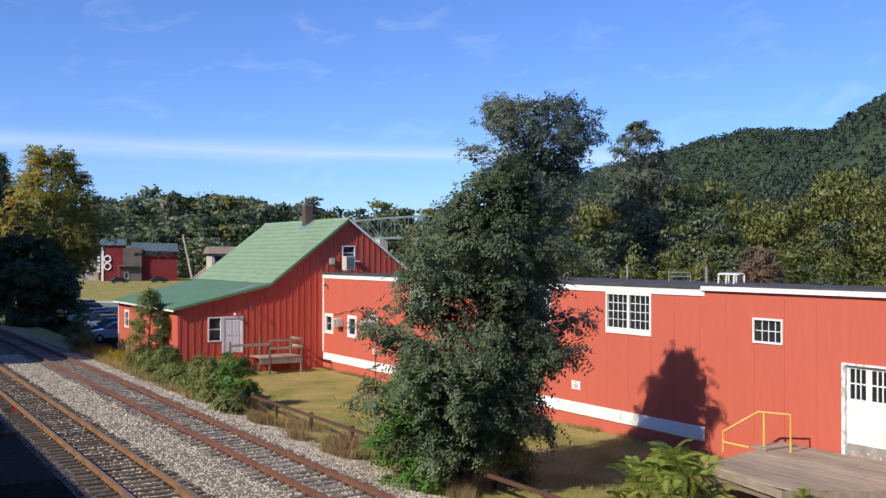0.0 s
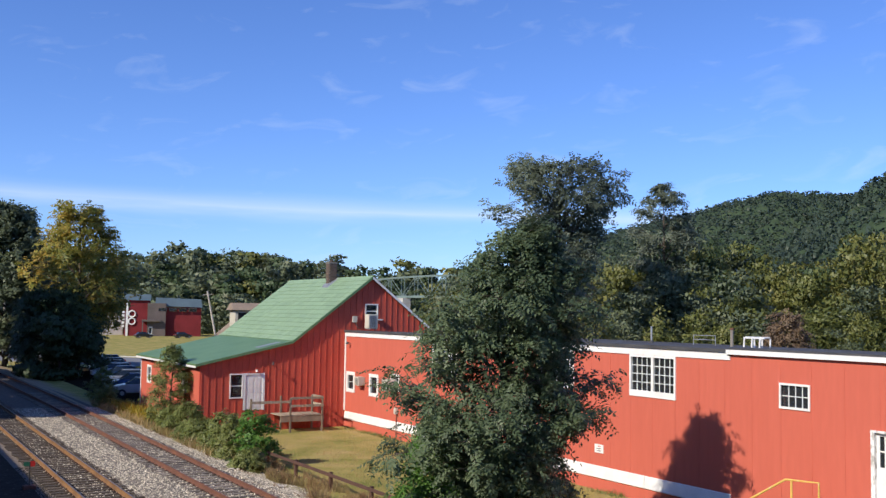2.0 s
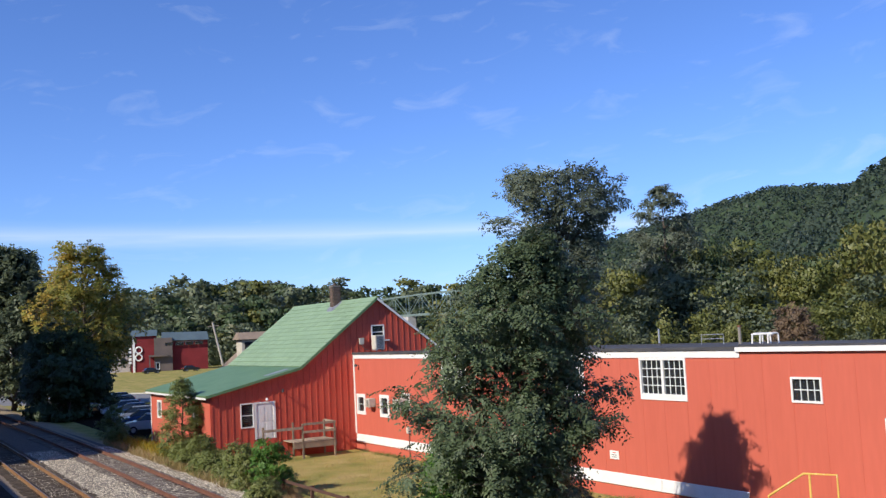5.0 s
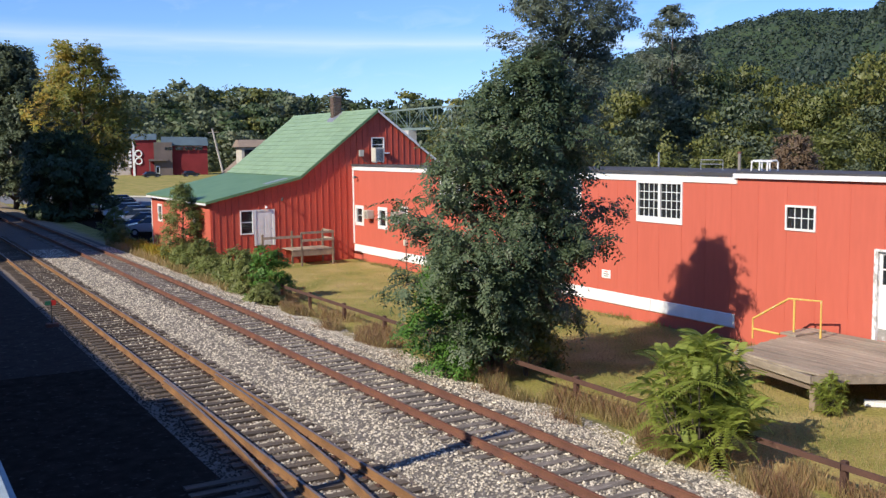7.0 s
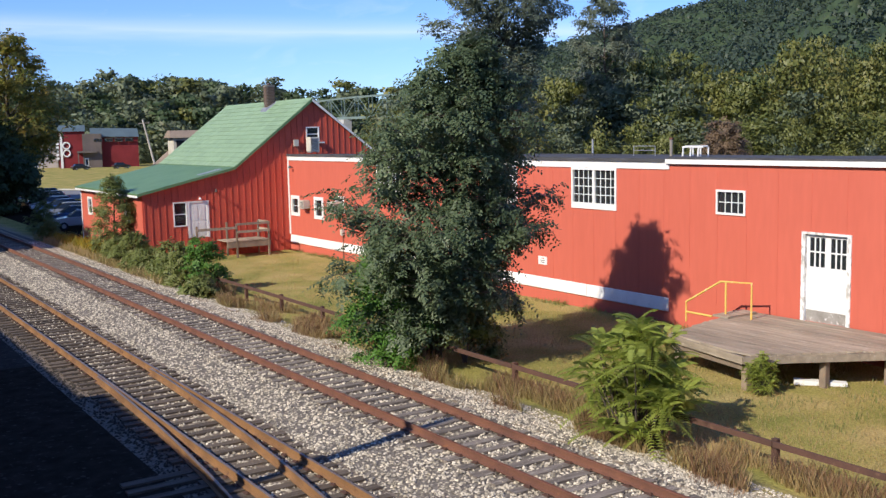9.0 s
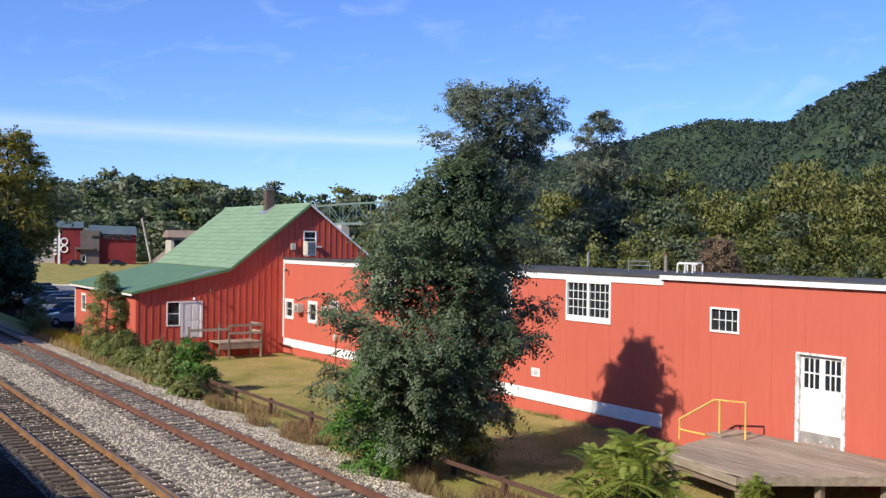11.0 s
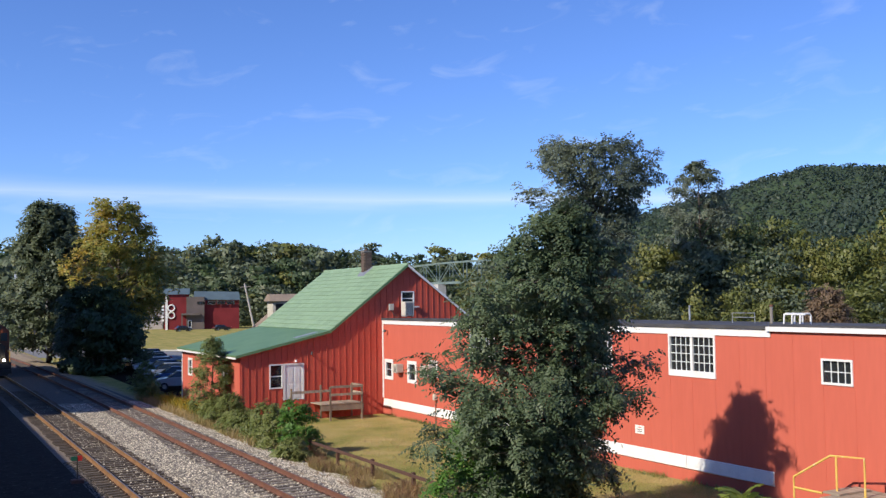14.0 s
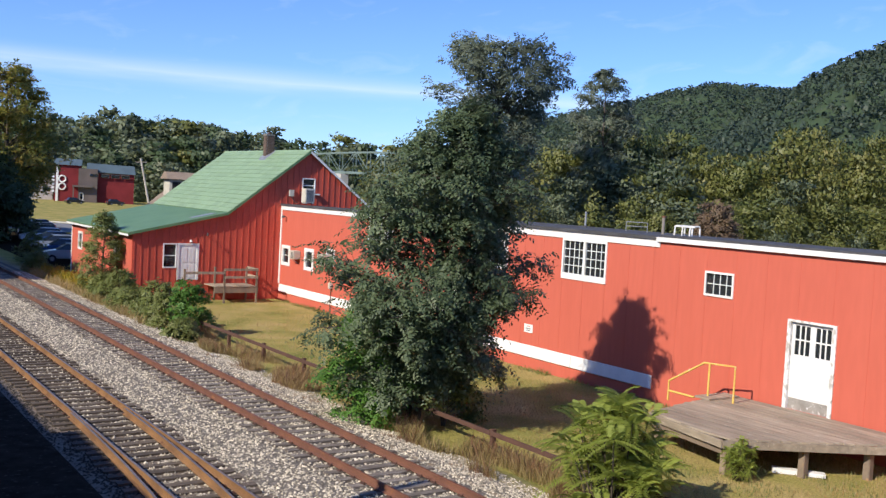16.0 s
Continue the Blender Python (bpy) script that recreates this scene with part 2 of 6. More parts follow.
M["signgreen"] = mat("green_marker", (0.02, 0.14, 0.07), (0.02, 0.11, 0.06), 3, 0.5, 0, 20)
M["glass"] = glass("window_glass")
M["glow"] = glow("headlight_glow", (1.0, 0.84, 0.55), 30)
M["lf_locust"] = leafmat("locust_leaf", [(0.04, 0.062, 0.03), (0.08, 0.12, 0.056), (0.15, 0.195, 0.10), (0.28, 0.33, 0.19)], 0.35)
M["lf_tall"] = leafmat("greyish_tree_leaf", [(0.09, 0.115, 0.08), (0.14, 0.17, 0.118), (0.20, 0.23, 0.165), (0.28, 0.29, 0.21)], 0.4)
M["brownweed"] = leafmat("brown_weed", [(0.17, 0.10, 0.055), (0.26, 0.15, 0.085), (0.33, 0.22, 0.13)])
M["lf_fresh"] = leafmat("fresh_green_leaf", [(0.05, 0.12, 0.02), (0.09, 0.20, 0.03), (0.14, 0.27, 0.05)])
M["lf_sumac"] = leafmat("sumac_leaf", [(0.20, 0.24, 0.05), (0.31, 0.37, 0.075), (0.42, 0.46, 0.12)], 0.5)
M["lf_bush"] = leafmat("bush_leaf", [(0.085, 0.115, 0.03), (0.15, 0.185, 0.05), (0.22, 0.235, 0.075), (0.31, 0.25, 0.11)])
M["lf_maple"] = leafmat("turning_maple_leaf", [(0.10, 0.14, 0.035), (0.23, 0.24, 0.05), (0.42, 0.32, 0.07), (0.44, 0.24, 0.065)], 0.4)
# Dark green of the woods; on the undergrowth it also stands for shade.
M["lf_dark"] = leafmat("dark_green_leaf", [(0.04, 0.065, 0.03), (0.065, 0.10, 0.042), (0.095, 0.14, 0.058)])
# Made a little paler and bluer to carry distance haze in the colour.
M["lf_wood"] = leafmat("woodland_leaf", [(0.066, 0.092, 0.056), (0.105, 0.135, 0.078), (0.155, 0.185, 0.10), (0.21, 0.215, 0.125)])
M["lf_olive"] = leafmat("olive_woodland_leaf", [(0.075, 0.095, 0.026), (0.125, 0.145, 0.038), (0.18, 0.185, 0.052), (0.26, 0.225, 0.075)])
# Haze over the far hills is painted into this leaf colour.
M["lf_far"] = leafmat("hazy_hill_leaf", [(0.056, 0.086, 0.064), (0.072, 0.104, 0.072), (0.088, 0.118, 0.078)], 0.45)
M["dry"] = leafmat("dry_grass", [(0.21, 0.21, 0.065), (0.33, 0.26, 0.11), (0.44, 0.33, 0.16), (0.36, 0.22, 0.12)])
M["lf_russet"] = leafmat("russet_leaf", [(0.13, 0.09, 0.055), (0.19, 0.13, 0.08), (0.25, 0.18, 0.11)])
M["goldenrod"] = leafmat("goldenrod", [(0.12, 0.15, 0.02), (0.35, 0.28, 0.03), (0.45, 0.34, 0.04)])


# ---- building helpers ----
class Shape:
    """Gathers vertices and faces of one mesh."""

    def __init__(self):
        self.v, self.f = [], []

    def hexa(self, low, top):
        """A solid from four lower and four upper corners in the same turn."""
        n = len(self.v)
        self.v += [tuple(p) for p in (*low, *top)]
        self.f += [(n + 3, n + 2, n + 1, n), (n + 4, n + 5, n + 6, n + 7)]
        self.f += [(n + i, n + (i + 1) % 4, n + 4 + (i + 1) % 4, n + 4 + i) for i in range(4)]
        return self

    def box(self, x0, y0, z0, x1, y1, z1):
        return self.hexa([(x0, y0, z0), (x1, y0, z0), (x1, y1, z0), (x0, y1, z0)], [(x0, y0, z1), (x1, y0, z1), (x1, y1, z1), (x0, y1, z1)])

    def prism(self, pts, a, b, axis="y"):
        """pts: outline in the plane across the axis, drawn out from a to b."""
        n, k = len(self.v), len(pts)
        put = {"y": lambda p, c: (p[0], c, p[1]), "x": lambda p, c: (c, p[0], p[1]), "z": lambda p, c: (p[0], p[1], c)}[axis]
        self.v += [put(p, a) for p in pts] + [put(p, b) for p in pts]
        self.f += [tuple(range(n + k - 1, n - 1, -1)), tuple(range(n + k, n + 2 * k))]
        self.f += [(n + i, n + (i + 1) % k, n + k + (i + 1) % k, n + k + i) for i in range(k)]
        return self

    def beam(self, p, q, w, h=None):
        """A bar of w by h from p to q."""
        p, q, h = Vector(p), Vector(q), h or w
        d = (q - p).normalized()
        side = d.cross(Vector((0, 0, 1)))
        side = side.normalized() if side.length > 1e-4 else Vector((1, 0, 0))
        upw = side.cross(d).normalized()
        s, u = side * w / 2, upw * h / 2
        return self.hexa([p - s - u, p + s - u, q + s - u, q - s - u], [p - s + u, p + s + u, q + s + u, q - s + u])

    def tube(self, pts, radii, sides=8):
        n0 = len(self.v)
        for i, (p, r) in enumerate(zip(pts, radii)):
            p = Vector(p)
            d = (Vector(pts[min(i + 1, len(pts) - 1)]) - Vector(pts[max(i - 1, 0)])).normalized()
            a = d.cross(Vector((0.3, 0.9, 0.2))).normalized()
            b = d.cross(a)
            self.v += [tuple(p + (a * math.cos(t) + b * math.sin(t)) * r) for t in (2 * math.pi * k / sides for k in range(sides))]
        for i in range(len(pts) - 1):
            for k in range(sides):
                a, b = n0 + i * sides + k, n0 + i * sides + (k + 1) % sides
                self.f.append((a, b, b + sides, a + sides))
        self.f.append(tuple(range(n0 + sides - 1, n0 - 1, -1)))
        m = n0 + (len(pts) - 1) * sides
        self.f.append(tuple(range(m, m + sides)))
        return self

    def mesh(self, name, material, smooth=False):
        me = bpy.data.meshes.new(name)
        me.from_pydata(self.v, [], self.f)
        me.materials.append(material)
        bm = bmesh.new()
        bm.from_mesh(me)
        bmesh.ops.recalc_face_normals(bm, faces=bm.faces)
        bm.to_mesh(me)
        bm.free()
        if smooth:
            me.shade_smooth()
        return me


def soft(me, width):
    """Rounds the edges of a mesh."""
    bm = bmesh.new()
    bm.from_mesh(me)
    bmesh.ops.bevel(bm, geom=bm.edges[:], offset=width, segments=2, affect="EDGES")
    bm.to_mesh(me)
    bm.free()
    return me


def part(name, shape, material, parent=None, label="", smooth=False, bevel=0.0):
    me = shape.mesh(name, material, smooth) if isinstance(shape, Shape) else shape
    if bevel:
        soft(me, bevel)
    ob = new(name, me)
    if parent:
        ob.parent = parent
        base = parent.matrix_basis.copy() if parent.parent is None else Matrix.Identity(4)
        ob.matrix_parent_inverse = base.inverted()
    return tagged(ob, label)


def thing(name, at, label, category, group="", kind=""):
    e = new(name)
    e.location = at
    return tagged(e, label, category, group, kind)


def quads(name, corners, material, out=None, bend=0.6):
    """One mesh of loose four-cornered leaves: corners is an array n x 4 x 3. out: the way each leaf's tuft faces, that its shading leans to."""
    n = len(corners)
    corners = np.asarray(corners, np.float32)
    if out is not None:
        nrm = unit(np.cross(corners[:, 2] - corners[:, 0], corners[:, 3] - corners[:, 1]))
        flip = (nrm * out).sum(-1) < 0
        corners = corners.copy()
        corners[flip] = corners[flip][:, ::-1]
        nrm[flip] *= -1
        shade = unit(unit(out) * bend + nrm * (1 - bend))
    me = bpy.data.meshes.new(name)
    me.vertices.add(n * 4)
    me.vertices.foreach_set("co", corners.ravel())
    me.loops.add(n * 4)
    me.loops.foreach_set("vertex_index", np.arange(n * 4, dtype=np.int32))
    me.polygons.add(n)
    me.polygons.foreach_set("loop_start", np.arange(0, n * 4, 4, dtype=np.int32))
    me.update(calc_edges=True)
    me.materials.append(material)
    if out is not None:
        me.shade_smooth()
        me.normals_split_custom_set_from_vertices(np.repeat(shade, 4, axis=0).astype(np.float32))
    return me


def welded(me):
    """Joins touching pieces of a mesh into one skin."""
    bm = bmesh.new()
    bm.from_mesh(me)
    bmesh.ops.remove_doubles(bm, verts=bm.verts, dist=0.0005)
    bm.to_mesh(me)
    bm.free()
    return me


def unit(a):
    return a / (np.linalg.norm(a, axis=-1, keepdims=True) + 1e-9)


def leaves(rng, blobs, count, size, droop=0.25, shell=0.55, aspect=0.55, wild=0.55):
    """Leaf corners on and in a set of blobs (x, y, z, rx, ry, rz)."""
    blobs = np.asarray(blobs, float)
    wgt = blobs[:, 3] * blobs[:, 4]
    pick = rng.choice(len(blobs), count, p=wgt / wgt.sum())
    d = unit(rng.normal(size=(count, 3)))
    rad = shell * 0.6 + (1.25 - shell * 0.6) * rng.random((count, 1)) ** 0.8
    c = blobs[pick, :3] + d * rad * blobs[pick, 3:]
    nrm = unit(d * 0.7 + rng.normal(size=(count, 3)) * wild + (0, 0, 0.45))
    t = unit(np.cross(nrm, rng.normal(size=(count, 3))))
    t = unit(t - np.array((0, 0, droop)))
    b = unit(np.cross(nrm, t))
    s = size * (0.6 + 0.8 * rng.random((count, 1)))
    return np.stack([c - t * s * 0.5, c + b * s * aspect * 0.5 + nrm * s * 0.06, c + t * s * 0.5 - nrm * s * 0.1, c - b * s * aspect * 0.5 + nrm * s * 0.06], 1), unit(d + (0, 0, 0.25))


def envelope(rng, n, height, low, radius, profile, size, squash=0.72, lean=(0, 0), tufts=0):
    """Blobs in a crown whose radius at the share h of its height is radius * profile(h)."""
    out, lobes = [], []
    while len(lobes) < (tufts or max(10, n // 5)):
        h = rng.random()
        r = profile(h)
        if rng.random() > r + 0.2:
            continue
        a, q = rng.random() * 2 * math.pi, 0.2 + 0.8 * math.sqrt(rng.random())
        lobes.append((a, q, h, rng.uniform(0.08, 0.2)))
    while len(out) < n:
        a, q, h, sp = lobes[rng.integers(len(lobes))]
        h = min(max(h + rng.normal(0, sp * 0.35), 0.0), 1.0)
        r = profile(h)
        q = min(max(q + rng.normal(0, sp), 0.02), 1.12)
        a = a + rng.normal(0, sp * 1.6) / max(q, 0.3)
        wob = 0.97
        s = size * (0.55 + 0.8 * rng.random())
        out.append((math.cos(a) * q * r * radius * wob + lean[0] * h, math.sin(a) * q * r * radius * wob + lean[1] * h, low + h * (height - low), s * rng.uniform(0.8, 1.3), s * rng.uniform(0.8, 1.3), s * squash * rng.uniform(0.6, 1.1)))
    return out


def tree(name, at, label, leafm, height, low, radius, profile, blobs, blob, count, size, seed, trunk=0.14, limbs=18, lean=(0, 0), droop=0.25,
         category="tree", group="", stems=1, shell=0.5, extra=(), wide=(1.0, 1.0)):
    rng = np.random.default_rng(seed)
    e = thing(name, at, label, category, group)
    bl = envelope(rng, blobs, height, low, radius, profile, blob, lean=lean)
    bl = np.array(bl + list(extra))
    bl[:, :2] *= wide
    wood = Shape()
    for s in range(stems):
        ox, oy = (rng.normal(0, radius * 0.14, 2) if stems > 1 else (0, 0))
        top = height * (0.93 if s == 0 else 0.65)
        pts = [(ox * k + lean[0] * k * 0.8 + math.sin(k * 5 + seed) * 0.10 * trunk * 5, oy * k + lean[1] * k * 0.8 + math.cos(k * 4 + seed) * 0.10 * trunk * 5, k * top - 0.15) for k in (0, 0.15, 0.3, 0.45, 0.6, 0.75, 0.9, 1.0)]
        wood.tube(pts, [trunk * w for w in (1.25, 1.0, 0.85, 0.68, 0.5, 0.34, 0.18, 0.06)], 8)
    for b in bl[rng.choice(len(bl), min(limbs, len(bl)), replace=False)]:
        k = min(max(b[2] / height - 0.18 - 0.1 * rng.random(), 0.12), 0.85)
        p = Vector((lean[0] * k * 0.8, lean[1] * k * 0.8, k * height * 0.93))
        q = Vector(b[:3])
        mid = (p + q) / 2 + Vector((0, 0, 0.12 * (q - p).length))
        r = trunk * (0.42 - 0.3 * k)
        wood.tube([p, mid, q], [r, r * 0.6, r * 0.22], 6)
    tufts, facing = leaves(rng, bl, count, size, droop, shell)
    me = quads("crown", tufts, leafm, facing)
    for nm, m2 in (("trunk", wood.mesh("trunk", M["bark"], True)), ("crown", me)):
        ob = new(nm, m2)
        ob.parent = e
    return e


def grown(height, low, radius, profile, limbs, twigs, sprays, spray, leaf, seed, trunk=0.17, pairs=5, lean=(0, 0), rise=0.5, droop=0.5,
          wide=(1.0, 1.0), bare=0.25, width=0.5, reach=0.42, uneven=0.22, thin=0.0, fluff=1.0):
    """Trunk, limbs, twigs, and on the twigs feathered sprays of small leaves."""
    rng = np.random.default_rng(seed)
    wood = Shape()

    def axis(k):
        return Vector((lean[0] * k + 0.12 * math.sin(k * 6 + seed) * radius * 0.3, lean[1] * k + 0.12 * math.cos(k * 5 + seed) * radius * 0.3, k * height * 0.96 - 0.1))
    ks = (0, 0.12, 0.25, 0.4, 0.55, 0.7, 0.85, 1.0)
    wood.tube([axis(k) for k in ks], [trunk * w for w in (1.3, 1.0, 0.85, 0.7, 0.52, 0.36, 0.2, 0.06)], 8)
    base, dirs, face = [], [], []
    for i in range(limbs):
        h = low / height + (1 - low / height) * ((i + rng.random()) / limbs)
        share = (h - low / height) / (1 - low / height)
        r = radius * profile(share) * rng.uniform(0.9 - uneven, 0.9 + uneven)
        a = i * 2.39996 + rng.normal(0, 0.35)
        out = Vector((math.cos(a) * wide[0], math.sin(a) * wide[1], 0))
        k0 = max(h - rise * r / height, 0.04)
        p0 = axis(min(k0, 0.97))
        tip = axis(min(h, 1.0)) + out * r + Vector((0, 0, rng.normal(0, 0.05) * height * 0.3))
        mid = p0.lerp(tip, 0.55) + Vector((0, 0, 0.14 * r)) + Vector(rng.normal(0, 0.06 * r, 3))
        curve = [p0, p0.lerp(mid, 0.5) + Vector((0, 0, 0.05 * r)), mid, mid.lerp(tip, 0.55) + Vector((0, 0, 0.05 * r)), tip]
        r0 = trunk * (0.5 - 0.35 * h) * min(1.0, 0.4 + r / radius)
        wood.tube(curve, [r0, r0 * 0.75, r0 * 0.52, r0 * 0.34, r0 * 0.14], 6)
        for j in range(twigs):
            s = bare + (1.0 - bare) * (j + rng.random()) / twigs
            f = s * 4
            c0, c1 = curve[min(int(f), 3)], curve[min(int(f), 3) + 1]
            q0 = c0.lerp(c1, f - min(int(f), 3))
            fwd = (c1 - c0).normalized()
            side = fwd.cross(Vector((0, 0, 1))).normalized() * (1 if j % 2 else -1)
            ln = (r * reach * (1.15 - 0.6 * s) + 0.10 * radius) * rng.uniform(0.6, 1.25)
            q1 = q0 + (side * rng.uniform(0.5, 1.0) + fwd * rng.uniform(0.3, 0.9) + Vector((0, 0, rng.uniform(-0.3, 0.55)))).normalized() * ln
            wood.tube([q0, q0.lerp(q1, 0.5) + Vector((0, 0, 0.06 * ln)), q1], [r0 * 0.2, r0 * 0.13, r0 * 0.05], 4)
            n = max(2, int(sprays * (1 - thin * share) * rng.uniform(0.6, 1.3)))
            u = 0.15 + 0.9 * rng.random((n, 1)) ** 0.8
            base.append(np.array(q0) + (np.array(q1) - np.array(q0)) * u + rng.normal(0, 0.10 * ln + spray * 0.15, (n, 3)) * np.array((1, 1, 0.7)) * fluff)
            dirs.append(np.array((q1 - q0).normalized()) * 0.7 + rng.normal(0, 0.6, (n, 3)))
            heart = curve[3] - Vector((0, 0, 0.25 * r))
            stem = axis(min(h, 1.0))
            face.append(unit(base[-1] - np.array(heart)) * 0.6 + unit((base[-1] - np.array(stem)) * (1, 1, 0.4)) * 0.6 + (0, 0, 0.3))
    base, dirs, face = np.concatenate(base), np.concatenate(dirs), unit(np.concatenate(face))
    dirs = unit(unit(dirs) * (1, 1, 0.6) - np.array((0, 0, droop * 0.5)))
    upv = unit(rng.normal(0, 0.35, dirs.shape) + (-0.25, 0, 1.0))
    sidev = unit(np.cross(dirs, upv))
    nrm = np.cross(sidev, dirs)
    ln = spray * (0.65 + 0.7 * rng.random((len(base), 1)))
    quad = []
    for i in range(pairs):
        s = (i + 0.6) / pairs
        c = base + dirs * ln * s - np.array((0, 0, 1.0)) * droop * ln * s * s * 0.6
        for sg in (-1, 1):
            t = unit(sidev * sg + dirs * 0.45 + rng.normal(0, 0.28, dirs.shape) - np.array((0, 0, 0.25)))
            b = unit(np.cross(nrm, t))
            z = leaf * (0.7 + 0.6 * rng.random((len(base), 1))) * (1.1 - 0.4 * abs(s - 0.45))
            quad.append(np.stack([c, c + t * z * 0.5 + b * z * width * 0.5, c + t * z - nrm * z * 0.15, c + t * z * 0.5 - b * z * width * 0.5], 1))
    return wood, np.concatenate(quad), np.tile(face, (2 * pairs, 1))


def branch_tree(name, at, label, leafm, *size, category="tree", group="", **more):
    wood, quad, facing = grown(*size, **more)
    e = thing(name, at, label, category, group)
    for nm, me in (("trunk", wood.mesh("trunk", M["bark"], True)), ("crown", quads("crown", quad, leafm, facing))):
        ob = new(nm, me)
        ob.parent = e
    return e


def ground_z(x, y):
    """Level of the ground: the track bed, the lower lawn behind it, the flat land beyond."""
    if x < 13.6:
        z = -0.06
    elif x < 15.6:
        z = -0.06 - 0.29 * (x - 13.6) / 2.0
    else:
        z = -0.35
    return z


# ---- ground ----
def ground_material():
    m, nt, b, _ = nodes_of("dry_lawn_and_earth")
    N, L = nt.nodes, nt.links
    tc = N.new("ShaderNodeTexCoord")

    def noise_of(scale, detail=5):
        n = N.new("ShaderNodeTexNoise")
        n.inputs["Scale"].default_value, n.inputs["Detail"].default_value = scale, detail
        L.new(tc.outputs["Object"], n.inputs["Vector"])
        return n.outputs[0]

    def ramp(src, stops):
        r = N.new("ShaderNodeValToRGB")
        while len(r.color_ramp.elements) < len(stops):
            r.color_ramp.elements.new(0.5)
        for el, (p, c) in zip(r.color_ramp.elements, stops):
            el.position, el.color = p, (*c, 1)
        L.new(src, r.inputs[0])
        return r.outputs[0]

    lawn = ramp(noise_of(0.45), [(0.3, (0.19, 0.20, 0.05)), (0.5, (0.32, 0.28, 0.085)), (0.7, (0.44, 0.34, 0.14))])
    fine = ramp(noise_of(14.0), [(0.25, (0.55, 0.55, 0.55)), (0.75, (1.25, 1.25, 1.25))])
    mul = N.new("ShaderNodeMix")
    mul.data_type, mul.blend_type = "RGBA", "MULTIPLY"
    mul.inputs[0].default_value = 1.0
    L.new(lawn, mul.inputs[6])
    L.new(fine, mul.inputs[7])
    earth = ramp(noise_of(2.2), [(0.35, (0.34, 0.27, 0.19)), (0.65, (0.24, 0.19, 0.13))])
    sep2 = N.new("ShaderNodeSeparateXYZ")
    L.new(tc.outputs["Object"], sep2.inputs[0])
    wob = N.new("ShaderNodeMath")
    wob.operation = "MULTIPLY_ADD"
    L.new(noise_of(0.9), wob.inputs[0])
    wob.inputs[1].default_value = 2.2
    L.new(sep2.outputs[0], wob.inputs[2])
    mr = N.new("ShaderNodeMapRange")
    mr.inputs[1].default_value, mr.inputs[2].default_value = 15.4, 16.6
    L.new(wob.outputs[0], mr.inputs[0])
    mx = N.new("ShaderNodeMix")
    mx.data_type = "RGBA"
    L.new(mr.outputs[0], mx.inputs[0])
    L.new(earth, mx.inputs[6])
    L.new(mul.outputs[2], mx.inputs[7])
    L.new(mx.outputs[2], b.inputs["Base Color"])
    b.inputs["Roughness"].default_value = 0.95
    b.inputs["Specular IOR Level"].default_value = 0.1
    bp = N.new("ShaderNodeBump")
    bp.inputs["Strength"].default_value, bp.inputs["Distance"].default_value = 0.6, 0.06
    L.new(noise_of(9.0, 6), bp.inputs["Height"])
    L.new(bp.outputs[0], b.inputs["Normal"])
    return m


gs = Shape()
xs = [-4000, -1200, -400, -100, -30, -10, 0, 5, 10, 13.6, 14.1, 14.6, 15.1, 15.6, 17, 19, 22, 26, 32, 40, 60, 100, 200, 400, 800, 1600, 4000]
ys = [-4000, -1000, -200, -40, 0, 10, 20, 30, 45, 60, 80, 110, 150, 220, 350, 600, 1200, 4000]
for y in ys:
    for x in xs:
        gs.v.append((x, y, ground_z(x, y)))
for j in range(len(ys) - 1):
    for i in range(len(xs) - 1):
        a = j * len(xs) + i
        gs.f.append((a, a + 1, a + 1 + len(xs), a + len(xs)))
tagged(part("ground", gs, ground_material()), "dry patchy lawn and bare earth beside the tracks", "ground", kind="structure")

# bed of ballast under the tracks, with its shoulder
# Bed colour kept dark for the shaded gaps between loose stones.
ballast_m = mat("ballast_bed", (0.23, 0.20, 0.165), (0.12, 0.10, 0.082), 9.0, 0.95, 1.0, 26, c3=(0.10, 0.085, 0.07), patch=0.4)
bs = Shape()
prof = [(5.5, -0.075), (5.8, -0.06), (6.1, -0.048), (9.0, -0.048), (9.4, -0.03), (10.3, -0.03), (10.7, -0.045), (13.3, -0.045), (14.1, -0.10), (14.75, -0.27)]
ylist = list(range(-20, 73, 4))
rngb = np.random.default_rng(3)
for y in ylist:
    for k, (x, z) in enumerate(prof):
        edge = rngb.normal(0, 0.12) if k in (0, len(prof) - 1) else 0
        bs.v.append((x + edge, y, z))
w = len(prof)
for j in range(len(ylist) - 1):
    for i in range(w - 1):
        a = j * w + i
        bs.f.append((a, a + 1, a + 1 + w, a + w))
tagged(part("ballast_bed", bs, ballast_m), "crushed stone bed under the tracks, dark for the shaded gaps between stones", "ballast", kind="structure")

# Dark from where tree shade begins; the colour carries part of that shade.
shaded_bed_m = mat("cinder_bed", (0.12, 0.10, 0.085), (0.075, 0.062, 0.052), 7.0, 0.95, 0.8, 24, c3=(0.16, 0.13, 0.10), patch=0.35)
cs = Shape()
for y in range(72, 301, 4):
    bend = 0.00025 * max(0.0, y - 60.0) ** 2 if y < 150 else 2.0
    cs.v += [(x - bend, y, z) for x, z in prof]
for j in range(len(range(72, 301, 4)) - 1):
    for i in range(w - 1):
        a = j * w + i
        cs.f.append((a, a + 1, a + 1 + w, a + w))
tagged(part("cinder_bed", cs, shaded_bed_m), "dark brown bed under the far tracks, with shade in its colour", "ballast", kind="structure")

